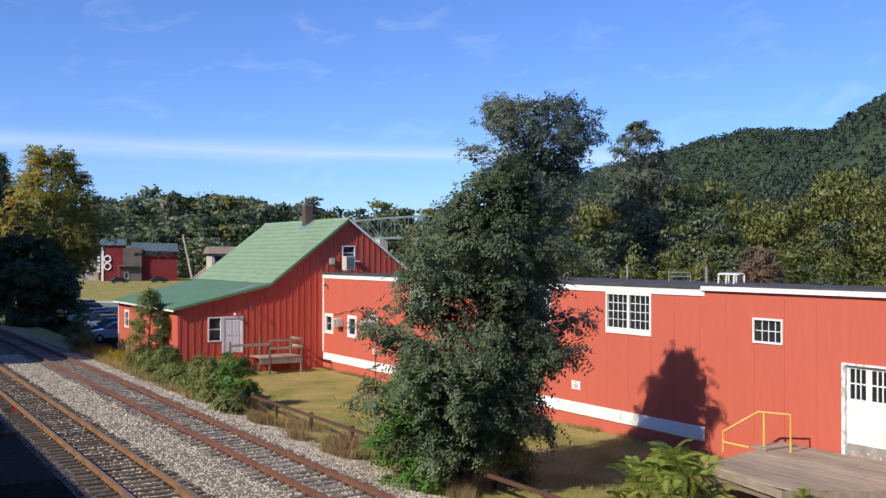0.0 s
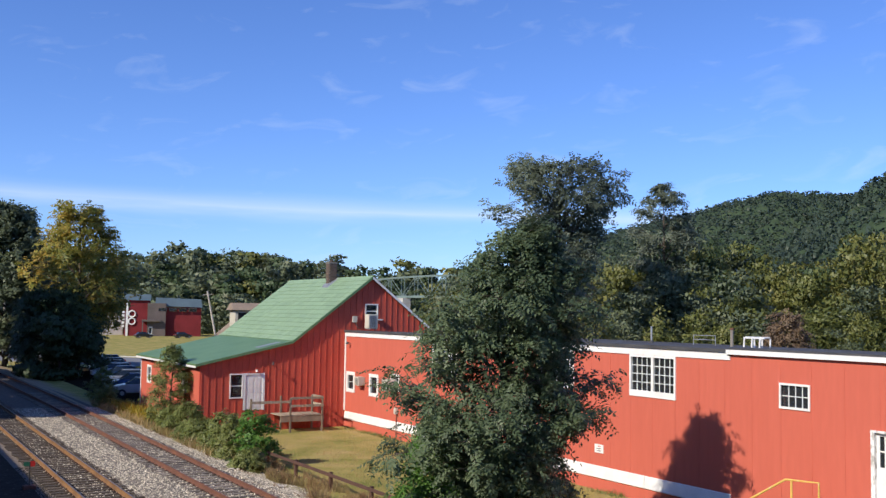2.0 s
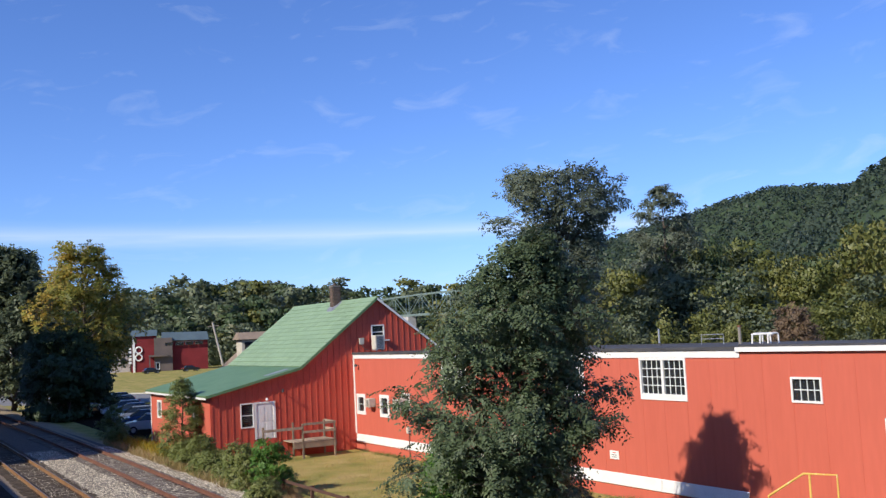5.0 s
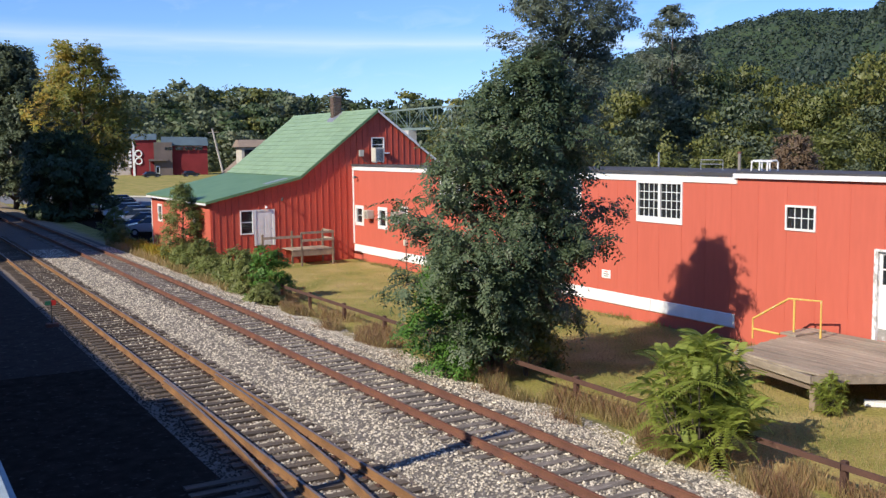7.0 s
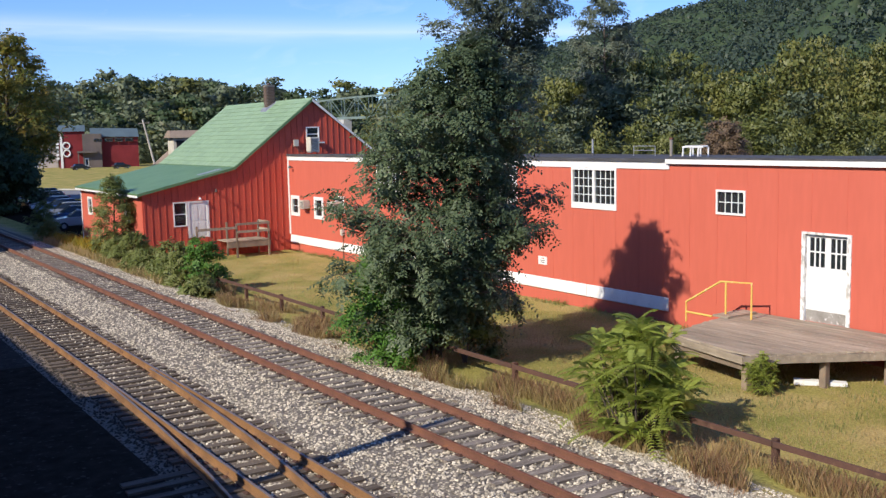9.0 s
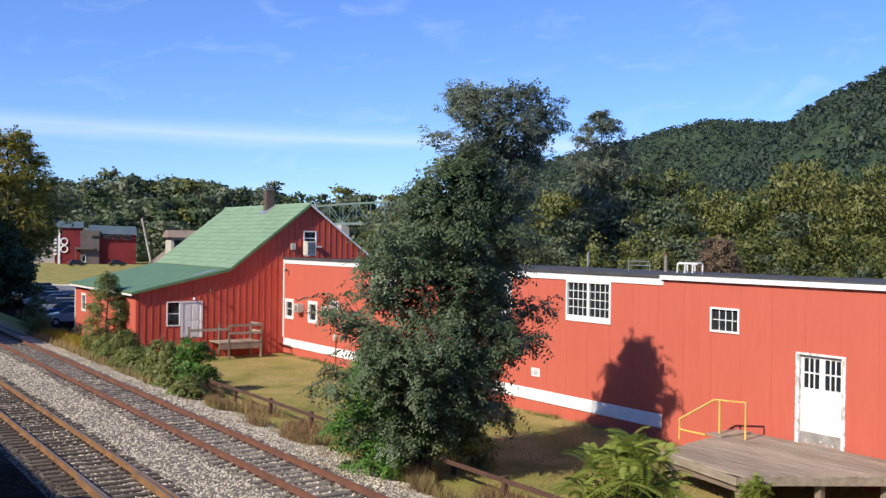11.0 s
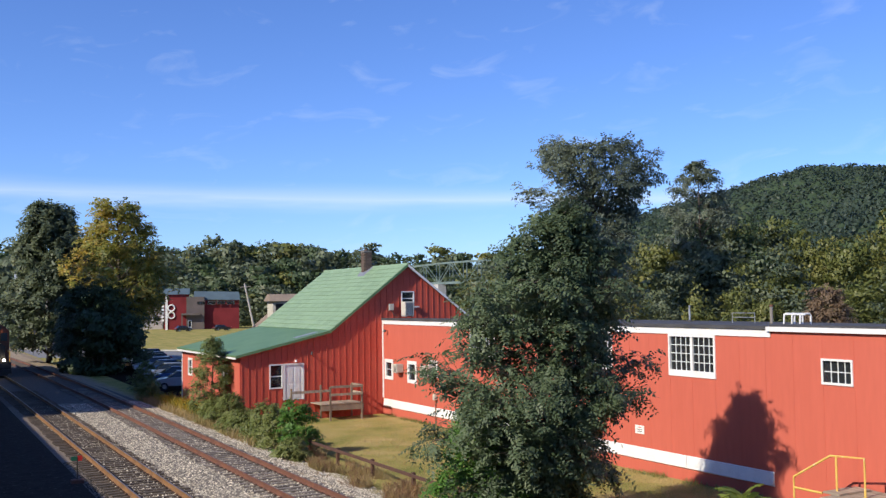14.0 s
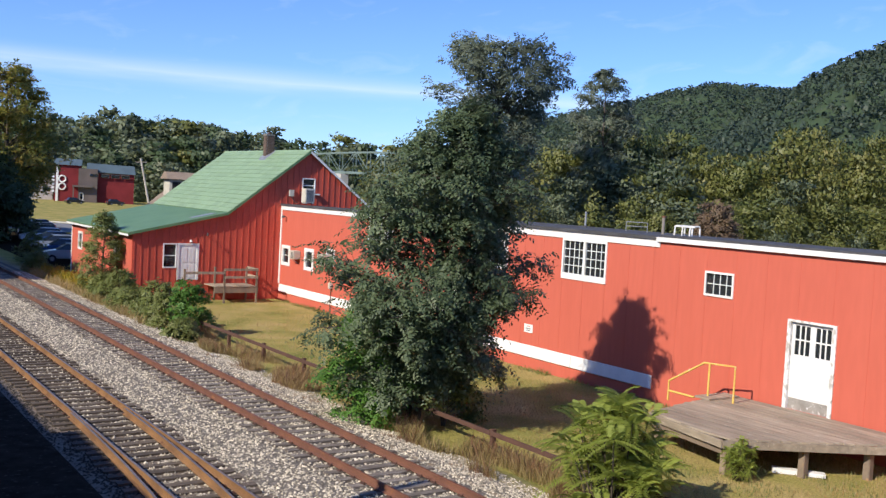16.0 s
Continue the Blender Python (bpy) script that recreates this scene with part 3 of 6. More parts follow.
# oily brown fouled ballast between the main rails
# Left of the rails its dark colour deepens the strip where shade falls.
fs = Shape()
for y in ylist:
    fs.v += [(x + rngb.normal(0, 0.05), y, z) for x, z in ((5.1, -0.062), (6.2, -0.040), (8.75, -0.040), (9.05, -0.038))]
for j in range(len(ylist) - 1):
    for i in range(3):
        a = j * 4 + i
        fs.f.append((a, a + 1, a + 5, a + 4))
fouled_m = mat("fouled_ballast", (0.21, 0.165, 0.125), (0.12, 0.092, 0.07), 8.0, 0.9, 1.0, 26, c3=(0.25, 0.21, 0.17), patch=0.35)
tagged(part("fouled_ballast", fs, fouled_m), "oily brown fouled ballast between the main rails and a shade-darkened strip to their left", "ballast", kind="structure")

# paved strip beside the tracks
# Ground and strip coloured extra dark: part of the shade is in the colour.
cinder_y = mat("shaded_cinder", (0.040, 0.033, 0.026), (0.024, 0.020, 0.016), 2.5, 0.95, 0.5, 30, c3=(0.065, 0.055, 0.045), patch=0.3, spec=0.0)
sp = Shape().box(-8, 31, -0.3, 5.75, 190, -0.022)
tagged(part("cinder_yard", Shape().box(-8, -30, -0.3, 5.75, 30.99, -0.03), cinder_y), "cinder ground beside the tracks, coloured darker for the shade", "ground", kind="structure")
pave_m = mat("worn_shaded_asphalt", (0.044, 0.037, 0.03), (0.028, 0.023, 0.019), 2.0, 0.9, 0.4, 30, c3=(0.09, 0.08, 0.068), patch=0.3, spec=0.05)
tagged(part("pavement", sp, pave_m), "asphalt strip along the tracks, coloured darker for the shade", "pavement", kind="structure")


# ---- tracks ----
def rail_shape(pts):
    """A flat-bottomed rail along pts (x, y); the foot lies on the ties."""
    s = Shape()
    sect = [(-0.070, 0.0), (0.070, 0.0), (0.070, 0.014), (0.012, 0.03), (0.012, 0.095), (0.036, 0.105), (0.036, 0.128), (-0.036, 0.128), (-0.036, 0.105), (-0.012, 0.095), (-0.012, 0.03), (-0.070, 0.014)]
    n, k = len(pts), len(sect)
    for x, y in pts:
        s.v += [(x + a, y, 0.02 + b * 1.31) for a, b in sect]
    for j in range(n - 1):
        for i in range(k):
            a, c = j * k + i, j * k + (i + 1) % k
            s.f.append((a, c, c + k, a + k))
    s.f += [tuple(range(k)), tuple(range((n - 1) * k, n * k))]
    return s


def far_bend(x, y):
    """The tracks bend slightly to the left beyond the barn."""
    return x - 0.00025 * max(0.0, y - 60.0) ** 2


def railroad(name, label, paths, body, top, ties, seed, x_mid, y_far):
    """Rails, each with its running surface, spikes' plates, and one tie after another."""
    e = thing(name, (x_mid, 20, 0), label, "railway track", "railway tracks")
    for path in paths:
        r = part("rail", rail_shape(path), M[body], e)
        hs = Shape()
        for (x, y), (x2, y2) in zip(path[:-1], path[1:]):
            hs.hexa([(x - 0.031, y, 0.185), (x + 0.031, y, 0.185), (x2 + 0.031, y2, 0.185), (x2 - 0.031, y2, 0.185)],
                    [(x - 0.025, y, 0.195), (x + 0.025, y, 0.195), (x2 + 0.025, y2, 0.195), (x2 - 0.025, y2, 0.195)])
        part("running_surface", welded(hs.mesh("running_surface", M[top])), None, r)
    return e


def tie_mesh(length, seed, wood="tie"):
    r = random.Random(seed)
    s = Shape()
    xs2 = [-length / 2, -length / 6, length / 6, length / 2]
    for a, b in zip(xs2[:-1], xs2[1:]):
        s.box(a, -0.11 + r.uniform(-0.012, 0.012), -0.12, b, 0.11 + r.uniform(-0.012, 0.012), r.uniform(-0.004, 0.004))
    return s.mesh("tie", M[wood])


tie_meshes = [tie_mesh(2.55, i) for i in range(5)]
dark_ties = [tie_mesh(2.55, i, "darktie") for i in range(5)]
plate_mesh = Shape().box(-0.16, -0.09, 0.0, 0.16, 0.09, 0.012).box(-0.115, -0.06, 0.012, -0.09, -0.035, 0.04).box(0.09, 0.035, 0.012, 0.115, 0.06, 0.04).box(0.09, -0.06, 0.012, 0.115, -0.035, 0.04).mesh("plate", M["rustdark"])


def lay_ties(track, x_mid, y0, y1, step, seed, length=1.0, kinds=tie_meshes, rails=()):
    r = random.Random(seed)
    y = y0
    while y < y1:
        ob = new("tie", r.choice(kinds))
        ob.parent = track
        ob.matrix_parent_inverse = track.matrix_basis.inverted()
        ob.matrix_basis = pose(far_bend(x_mid, y) + r.uniform(-0.07, 0.07), y, 0.018 + r.uniform(-0.014, 0.004), 0, 0, r.uniform(-1.2, 1.2)) @ Matrix.Diagonal((length, r.uniform(0.85, 1.1), 1, 1))
        for x in rails if y < 52 else ():
            pl = new("tie_plate", plate_mesh)
            pl.parent = track
            pl.matrix_parent_inverse = track.matrix_basis.inverted()
            pl.matrix_basis = pose(x + r.uniform(-0.02, 0.02), y + r.uniform(-0.01, 0.01), 0.0225, 0, 0, r.uniform(-2, 2))
        y += step * r.uniform(0.93, 1.07)


siding = railroad("railway_siding", "rust-brown siding track on grey weathered ties", [[(far_bend(x, y), y) for y in (-20, 20, 60, 75, 90, 105, 120, 140, 160)] for x in (11.24, 12.74)], "rust", "rusttop", 0, 1, 12.0, 110)
lay_ties(siding, 11.99, 4, 84, 0.56, 5, rails=(11.24, 12.74))
mainline = railroad("railway_main_track", "ochre-brown main track with a switch in grey ballast", [[(far_bend(x, y), y) for y in (-20, 20, 60, 75, 90, 105, 120, 140, 160)] for x in (6.84, 8.34)], "rust2", "railtop", 0, 2, 7.6, 110)
lay_ties(mainline, 7.55, 2, 84, 0.53, 6, 1.05, dark_ties, (6.84, 8.34))


def diverge(x0, y):
    d = max(0.0, 27.5 - y)
    return x0 - 0.0042 * d * d


sw_y = [-6, 0, 4, 8, 12, 15, 18, 20, 22, 24, 26, 27.5]
switch = railroad("railway_switch", "rusty diverging rails of a track switch", [[(diverge(6.76, y), y) for y in sw_y], [(diverge(8.22, y), y) for y in sw_y]], "rust2", "railtop", 0, 3, 6.4, 30)
lay_ties(switch, 5.9, 2, 19, 0.53, 7, 0.8, dark_ties)

# switch marker beside the main track: post, red and green target
mk = thing("switch_marker", (5.62, 39.6, 0), "low switch stand with red and green target", "switch stand")
part("post", Shape().tube([(5.62, 39.6, -0.08), (5.62, 39.6, 0.95)], [0.025, 0.022], 8), M["locoblack"], mk)
part("base", Shape().box(5.4, 39.4, -0.06, 5.85, 39.8, 0.10), M["rust"], mk, bevel=0.02)
part("red_target", Shape().prism([(5.62, 0.78), (5.78, 0.78), (5.81, 0.88), (5.78, 0.98), (5.62, 0.98)], 39.585, 39.6), M["signred"], mk, "red target plate")
part("green_target", Shape().prism([(5.40, 0.80), (5.61, 0.80), (5.61, 0.96), (5.40, 0.96)], 39.6, 39.615), M["signgreen"], mk, "green target plate")


# ---- buildings ----
def strips(s, outline, holes, put):
    """A wall of upright strips. outline: (u, top) corners; holes: (u0, u1, z0, z1); put(u, z, side) gives the place."""
    base = outline[0][2]
    cuts = sorted({u for u, *_ in outline} | {u for h in holes for u in h[:2]})

    def top(u):
        for (a, za, _), (b, zb, _) in zip(outline[:-1], outline[1:]):
            if a <= u <= b:
                return za + (zb - za) * (u - a) / (b - a)
        return outline[-1][1]

    for a, b in zip(cuts[:-1], cuts[1:]):
        mid = (a + b) / 2
        spans, low = [], base
        for u0, u1, z0, z1 in sorted((h for h in holes if h[0] < mid < h[1]), key=lambda h: h[2]):
            spans.append((low, low, z0, z0))
            low = z1
        spans.append((low, low, top(a), top(b)))
        for la, lb, ta, tb in spans:
            quad = [(a, la), (b, lb), (b, tb), (a, ta)]
            s.hexa([put(u, z, 0) for u, z in quad], [put(u, z, 1) for u, z in quad])
    return s


def window_x(parent, x, y0, y1, z0, z1, cols, rows, mullions=0, sill=0.0, frame=0.09, inset=0.05, label="white-framed window"):
    """A window in a wall across x that looks to -x; the frame stands proud, the panes lie inside."""
    fr = Shape()
    for a, b, c, d in ((y0, y0 + frame, z0, z1), (y1 - frame, y1, z0, z1), (y0 + frame, y1 - frame, z1 - frame, z1), (y0 + frame, y1 - frame, z0, z0 + frame + sill)):
        fr.box(x - 0.04, a, c, x + 0.10, b, d)
    w = part("window", fr, M["white"], parent, label)
    a0, a1, b0, b1 = y0 + frame, y1 - frame, z0 + frame + sill, z1 - frame
    bays = mullions + 1
    gap = 0.13 if mullions else 0
    bw = (a1 - a0 - gap * mullions) / bays
    for k in range(mullions):
        ya = a0 + bw * (k + 1) + gap * k
        part("mullion", Shape().box(x - 0.02, ya, b0, x + 0.09, ya + gap, b1), M["white"], w)
    pane = Shape().box(-0.003, 0.0, 0.0, 0.003, bw / cols, (b1 - b0) / rows).mesh("pane", M["glass"])
    for k in range(bays):
        yb = a0 + (bw + gap) * k
        for i in range(cols):
            for j in range(rows):
                o = new("pane", pane)
                o.parent, o.visible_shadow = w, False
                o.location = (x + inset, yb + i * bw / cols, b0 + j * (b1 - b0) / rows)
        for i in range(1, cols):
            part("glazing_bar", Shape().box(x + inset - 0.02, yb + i * bw / cols - 0.013, b0, x + inset + 0.02, yb + i * bw / cols + 0.013, b1), M["white"], w)
        for j in range(1, rows):
            part("glazing_bar", Shape().box(x + inset - 0.024, yb, b0 + j * (b1 - b0) / rows - 0.013, x + inset + 0.018, yb + bw, b0 + j * (b1 - b0) / rows + 0.013), M["white"], w)
    return w


def air_conditioner(at, w, d, h, label, out="x"):
    """A window unit: case, louvred front, drip tray; it looks to -x or -y."""
    e = thing("air_conditioner", at, label, "air conditioner")
    x, y, z = at
    if out == "x":
        part("case", Shape().box(x - d, y - w / 2, z, x, y + w / 2, z + h), M["acbox"], e, bevel=0.02)
        for k in range(7):
            part("louvre", Shape().box(x - d - 0.012, y - w / 2 + 0.06, z + 0.06 + k * (h - 0.12) / 7, x - d + 0.002, y + w * 0.12, z + 0.09 + k * (h - 0.12) / 7), M["grille"], e)
        part("bracket", Shape().beam((x, y, z - 0.25), (x - d * 0.8, y, z - 0.01), 0.03), M["metal"], e)
    else:
        part("case", Shape().box(x - w / 2, y - d, z, x + w / 2, y, z + h), M["acbox"], e, bevel=0.02)
        for k in range(6):
            part("louvre", Shape().box(x - w / 2 + 0.07 + k * (w - 0.14) / 6, y - d - 0.012, z + 0.06, x - w / 2 + 0.10 + k * (w - 0.14) / 6, y - d + 0.002, z + h - 0.08), M["grille"], e)
        for sx in (-1, 1):
            part("foot", Shape().box(x + sx * w * 0.35 - 0.04, y - d, z - 0.06, x + sx * w * 0.35 + 0.04, y, z), M["metal"], e)
    return e


# long low building with a flat roof
WX, YA, YB = 26.0, 2.0, 56.38
long_house = thing("long_building", (30, 30, -0.35), "long salmon-red flat-roofed building with white trim", "building")
holes = [(27.42, 29.82, 3.75, 5.16), (21.42, 22.5, 3.8, 4.51), (17.52, 19.12, 0.62, 3.33), (54.95, 55.95, 1.9, 3.0), (51.75, 52.8, 1.87, 3.03),
         (49.15, 50.0, 2.35, 3.2), (42.9, 45.4, 3.75, 5.16), (33.4, 35.9, 3.75, 5.16), (36.6, 38.0, 0.35, 2.45)]
step_y = 24.67
fw = strips(Shape(), [(YA, 5.50, -0.45), (step_y, 5.50, -0.45), (YB, 5.44, -0.45)], holes, lambda u, z, s: (WX + 0.2 * s, u, z))
part("front_wall", welded(fw.mesh("front_wall", M["salmon"])), None, long_house)
part("back_wall", Shape().box(41.8, YA, -0.45, 42.0, YB, 5.05), M["salmon"], long_house)
part("end_wall", Shape().hexa([(26.2, YA, -0.45), (41.8, YA, -0.45), (41.8, YA + 0.2, -0.45), (26.2, YA + 0.2, -0.45)], [(26.2, YA, 5.5), (41.8, YA, 5.1), (41.8, YA + 0.2, 5.1), (26.2, YA + 0.2, 5.5)]), M["salmon"], long_house)
part("end_wall", Shape().hexa([(26.2, YB - 0.2, -0.45), (41.8, YB - 0.2, -0.45), (41.8, YB, -0.45), (26.2, YB, -0.45)], [(26.2, YB - 0.2, 5.44), (41.8, YB - 0.2, 5.05), (41.8, YB, 5.05), (26.2, YB, 5.44)]), M["salmon"], long_house)
part("floor", Shape().box(26.2, YA + 0.2, 0.4, 41.8, YB - 0.2, 0.55), M["dark"], long_house)
part("roof", Shape().hexa([(25.9, step_y, 5.46), (42.1, step_y, 5.06), (42.1, YB - 0.01, 5.06), (25.9, YB - 0.01, 5.46)], [(25.9, step_y, 5.58), (42.1, step_y, 5.18), (42.1, YB - 0.01, 5.18), (25.9, YB - 0.01, 5.58)]), M["tar"], long_house, "dark flat membrane roof")
part("roof", Shape().hexa([(25.9, YA, 5.52), (42.1, YA, 5.12), (42.1, step_y - 0.005, 5.12), (25.9, step_y - 0.005, 5.52)], [(25.9, YA, 5.63), (42.1, YA, 5.23), (42.1, step_y - 0.005, 5.23), (25.9, step_y - 0.005, 5.63)]), M["tar"], long_house, "dark flat membrane roof")
part("fascia", Shape().box(25.955, step_y + 0.02, 5.20, 25.998, YB - 0.02, 5.455), M["white"], long_house, "white fascia board")
part("fascia", Shape().box(25.87, YA, 5.40, 25.898, step_y + 0.12, 5.56), M["white"], long_house, "white fascia board")
part("corner_board", Shape().box(25.96, YB - 0.18, 0.66, 25.998, YB - 0.02, 5.19), M["white"], long_house)
for a, b in ((24.7, 29.0), (29.02, 33.6), (33.62, 36.5), (38.1, 43.0), (43.02, 49.0), (49.02, 56.2)):
    part("skirt_board", Shape().hexa([(25.93, a, 0.16), (25.998, a, 0.12), (25.998, b, 0.12), (25.93, b, 0.16)], [(25.97, a, 0.6), (25.998, a, 0.62), (25.998, b, 0.62), (25.97, b, 0.6)]), M["white"], long_house)
openings = holes + [(27.35, 29.89, 3.6, 5.195), (42.9, 45.4, 3.6, 5.195), (33.4, 35.9, 3.6, 5.195)]
for k in range(37):
    y = 3.01 + k * 1.22
    low = 0.64
    for h0, h1, z0, z1 in sorted((h for h in openings if h[0] - 0.1 < y < h[1] + 0.1), key=lambda h: h[2]) + [(0, 0, 5.19, 6)]:
        if z0 - 0.08 > low + 0.05:
            part("siding_joint", Shape().box(25.992, y - 0.011, low, 25.9996, y + 0.011, z0 - (0.08 if h1 else 0)), M["salmon"], long_house)
        low = z1 + 0.08
window_x(long_house, WX, 27.35, 29.89, 3.6, 5.195, 4, 4, 1, 0.14, label="wide white window of many small panes")
window_x(long_house, WX, 42.9, 45.4, 3.6, 5.195, 4, 4, 1, 0.14, label="wide white window of many small panes")
window_x(long_house, WX, 33.4, 35.9, 3.6, 5.195, 4, 4, 1, 0.14, label="wide white window of many small panes")
window_x(long_house, WX, 21.35, 22.57, 3.74, 4.57, 4, 2, 0, 0, 0.07, label="small white window of eight panes")
window_x(long_house, WX, 54.85, 56.05, 1.82, 3.06, 1, 2, 0, 0.0, 0.2, label="white sash window")
window_x(long_house, WX, 51.67, 52.88, 1.79, 3.09, 1, 2, 0, 0.0, 0.2, label="white sash window")
window_x(long_house, WX, 49.1, 50.1, 2.3, 3.25, 1, 2, 0, 0.0, 0.12, label="white window with a unit in it")
air_conditioner((25.99, 53.75, 2.35), 0.62, 0.45, 0.5, "aged white air conditioner through the salmon wall")
air_conditioner((25.97, 49.75, 2.3), 0.8, 0.55, 0.66, "aged white air conditioner in the window")


def loading_door(x, y0, y1, z0, z1, name, label, lights):
    """Frame, leaf with glazed lights on top, worn kick plate below."""
    fr = Shape().box(x - 0.035, y0 - 0.06, z0, x + 0.08, y0 + 0.07, z1).box(x - 0.035, y1 - 0.07, z0, x + 0.08, y1 + 0.06, z1).box(x - 0.04, y0 - 0.06, z1, x + 0.08, y1 + 0.06, z1 + 0.07)
    d = part(name, fr, M["peeling"], long_house, label)
    zl = z1 - (z1 - z0) * 0.40
    ya, yb = y0 + 0.07, y1 - 0.07
    leaf = Shape().box(x + 0.08, ya, z0 + 0.36, x + 0.13, yb, zl)
    mid = (ya + yb) / 2
    for a, b in ((ya, ya + 0.1), (mid - 0.1, mid + 0.1), (yb - 0.1, yb)):
        leaf.box(x + 0.08, a, zl, x + 0.13, b, z1)
    for a, b in ((ya + 0.1, mid - 0.1), (mid + 0.1, yb - 0.1)):
        leaf.box(x + 0.08, a, z1 - 0.1, x + 0.13, b, z1).box(x + 0.08, a, zl, x + 0.13, b, zl + 0.08)
    part("leaf", leaf, M["white"], d, "white painted door leaf")
    part("kick_board", Shape().box(x + 0.085, ya, z0, x + 0.13, yb, z0 + 0.355), M["greyboard"], d, "peeling grey kick board")
    for a, b in ((ya + 0.1, mid - 0.1), (mid + 0.1, yb - 0.1)):
        g = part("pane", Shape().box(x + 0.1, a, zl + 0.08, x + 0.106, b, z1 - 0.1), M["glass"], d)
        g.visible_shadow = False
        for k in range(1, lights):
            u = a + (b - a) * k / lights
            part("glazing_bar", Shape().box(x + 0.085, u - 0.022, zl + 0.08, x + 0.125, u + 0.022, z1 - 0.1), M["white"], d)
        zm = (zl + z1) / 2
        part("glazing_bar", Shape().box(x + 0.083, a, zm - 0.022, x + 0.123, b, zm + 0.022), M["white"], d)
    return d


loading_door(WX, 17.52, 19.12, 0.62, 3.33, "loading_door", "white loading door with peeling frame", 3)
loading_door(WX, 36.6, 38.0, 0.35, 2.45, "side_door", "white panelled side door", 2)

sg = thing("wall_sign", (25.98, 31.73, 1.16), "small white notice fixed to the salmon wall", "sign")
part("plate", Shape().box(25.975, 31.46, 1.14, 25.997, 32.01, 1.48), M["white"], sg)
for k, (zz, wd) in enumerate(((1.40, 0.2), (1.31, 0.32), (1.23, 0.26))):
    part("bar", Shape().box(25.970, 31.73 - wd / 2, zz - 0.014, 25.974, 31.73 + wd / 2, zz + 0.014), M["signred"] if k == 0 else M["grille"], sg)
mt = thing("gas_meter", (25.85, 49.3, 0.9), "small meter with pipe on the salmon wall", "meter")
part("body", Shape().box(25.8, 49.15, 1.05, 25.99, 49.4, 1.4), M["acbox"], mt, bevel=0.03)
part("pipe", Shape().tube([(25.93, 49.28, -0.35), (25.93, 49.28, 1.05)], [0.025, 0.025]), M["rust"], mt)
lb = thing("wall_lamp", (25.9, 55.5, 4.8), "small dark lamp bracket high on the wall", "lamp")
part("arm", Shape().beam((25.99, 55.6, 4.75), (25.8, 55.6, 4.85), 0.04), M["grille"], lb)
part("shade", Shape().tube([(25.78, 55.6, 4.88), (25.76, 55.6, 4.72)], [0.05, 0.1], 10), M["grille"], lb)

# things on the flat roof
vp = thing("vent_pipe", (34, 37.5, 5.37), "thin grey vent pipe on the flat roof", "vent pipe")
part("pipe", Shape().tube([(34, 37.5, 5.36), (34, 37.5, 6.2)], [0.05, 0.05], 10), M["metal"], vp)
part("flashing", Shape().tube([(34, 37.5, 5.36), (34, 37.5, 5.5)], [0.16, 0.06], 10), M["tar"], vp)
stk = thing("stove_pipe", (34, 32.2, 5.37), "rusty stub of a stove pipe on the roof", "pipe")
part("pipe", Shape().tube([(34, 32.2, 5.36), (34, 32.2, 6.18)], [0.07, 0.07], 12), M["pole"], stk)
part("cap", Shape().tube([(34, 32.2, 6.14), (34, 32.2, 6.22)], [0.09, 0.09], 12), M["rust"], stk)
hp = thing("roof_ladder_rail", (34, 31.0, 5.37), "white bent-pipe ladder rail standing on the roof", "ladder rail")
for k in range(3):
    y = 31.5 - k * 0.45
    part("hoop", Shape().tube([(34, y, 5.36), (34, y - 0.03, 5.74), (34.06, y - 0.08, 5.82), (34.5, y - 0.1, 5.82), (34.56, y - 0.1, 5.74), (34.56, y - 0.1, 5.34)], [0.04] * 6, 8), M["white"], hp)
part("bar", Shape().tube([(34, 31.5, 5.79), (34, 30.3, 5.79)], [0.035, 0.035], 8), M["white"], hp)
gr = thing("roof_guard", (34, 34.0, 5.37), "low thin grey guard rail on the roof", "guard rail")
for y in (33.2, 34.6):
    part("post", Shape().tube([(34, y, 5.36), (34, y, 5.84)], [0.02, 0.02], 6), M["metal"], gr)
part("rail", Shape().tube([(34, 33.2, 5.84), (34, 34.6, 5.84)], [0.02, 0.02], 6), M["metal"], gr)
part("rail", Shape().tube([(34, 33.2, 5.64), (34, 34.6, 5.64)], [0.02, 0.02], 6), M["metal"], gr)

# barn with a kinked green roof
BY0, BY1, XL, XK, XP, XR = 56.4, 70.2, 16.9, 22.45, 27.73, 34.2
ZL, ZK, ZP = 3.55, 4.80, 8.85
ZR = ZP - (XR - XP) * 0.755
barn = thing("barn", (25, 63, -0.35), "red board-and-batten barn with a green metal roof", "barn")
line = [(XL, ZL, -0.45), (XK, ZK, -0.45), (XP, ZP, -0.45), (XR, ZR, -0.45)]
bholes = [(19.6, 20.75, 0.85, 2.93), (18.72, 19.47, 1.6, 2.94), (27.37, 28.18, 6.36, 7.18)]
part("gable_wall", welded(strips(Shape(), line, bholes, lambda u, z, s: (u, BY0 + 0.2 * s, z)).mesh("gable_wall", M["barnred"])), None, barn)
part("gable_wall", welded(strips(Shape(), line, [], lambda u, z, s: (u, BY1 - 0.2 * s, z)).mesh("gable_wall", M["barnred"])), None, barn)
fholes = [(58.7, 60.0, 1.75, 2.95), (67.3, 68.4, 1.75, 2.95)]
part("front_wall", welded(strips(Shape(), [(BY0 + 0.2, ZL - 0.02, -0.45), (BY1 - 0.2, ZL - 0.02, -0.45)], fholes, lambda u, z, s: (XL + 0.2 * s, u, z)).mesh("front_wall", M["salmon"])), None, barn, "salmon-red front wall")
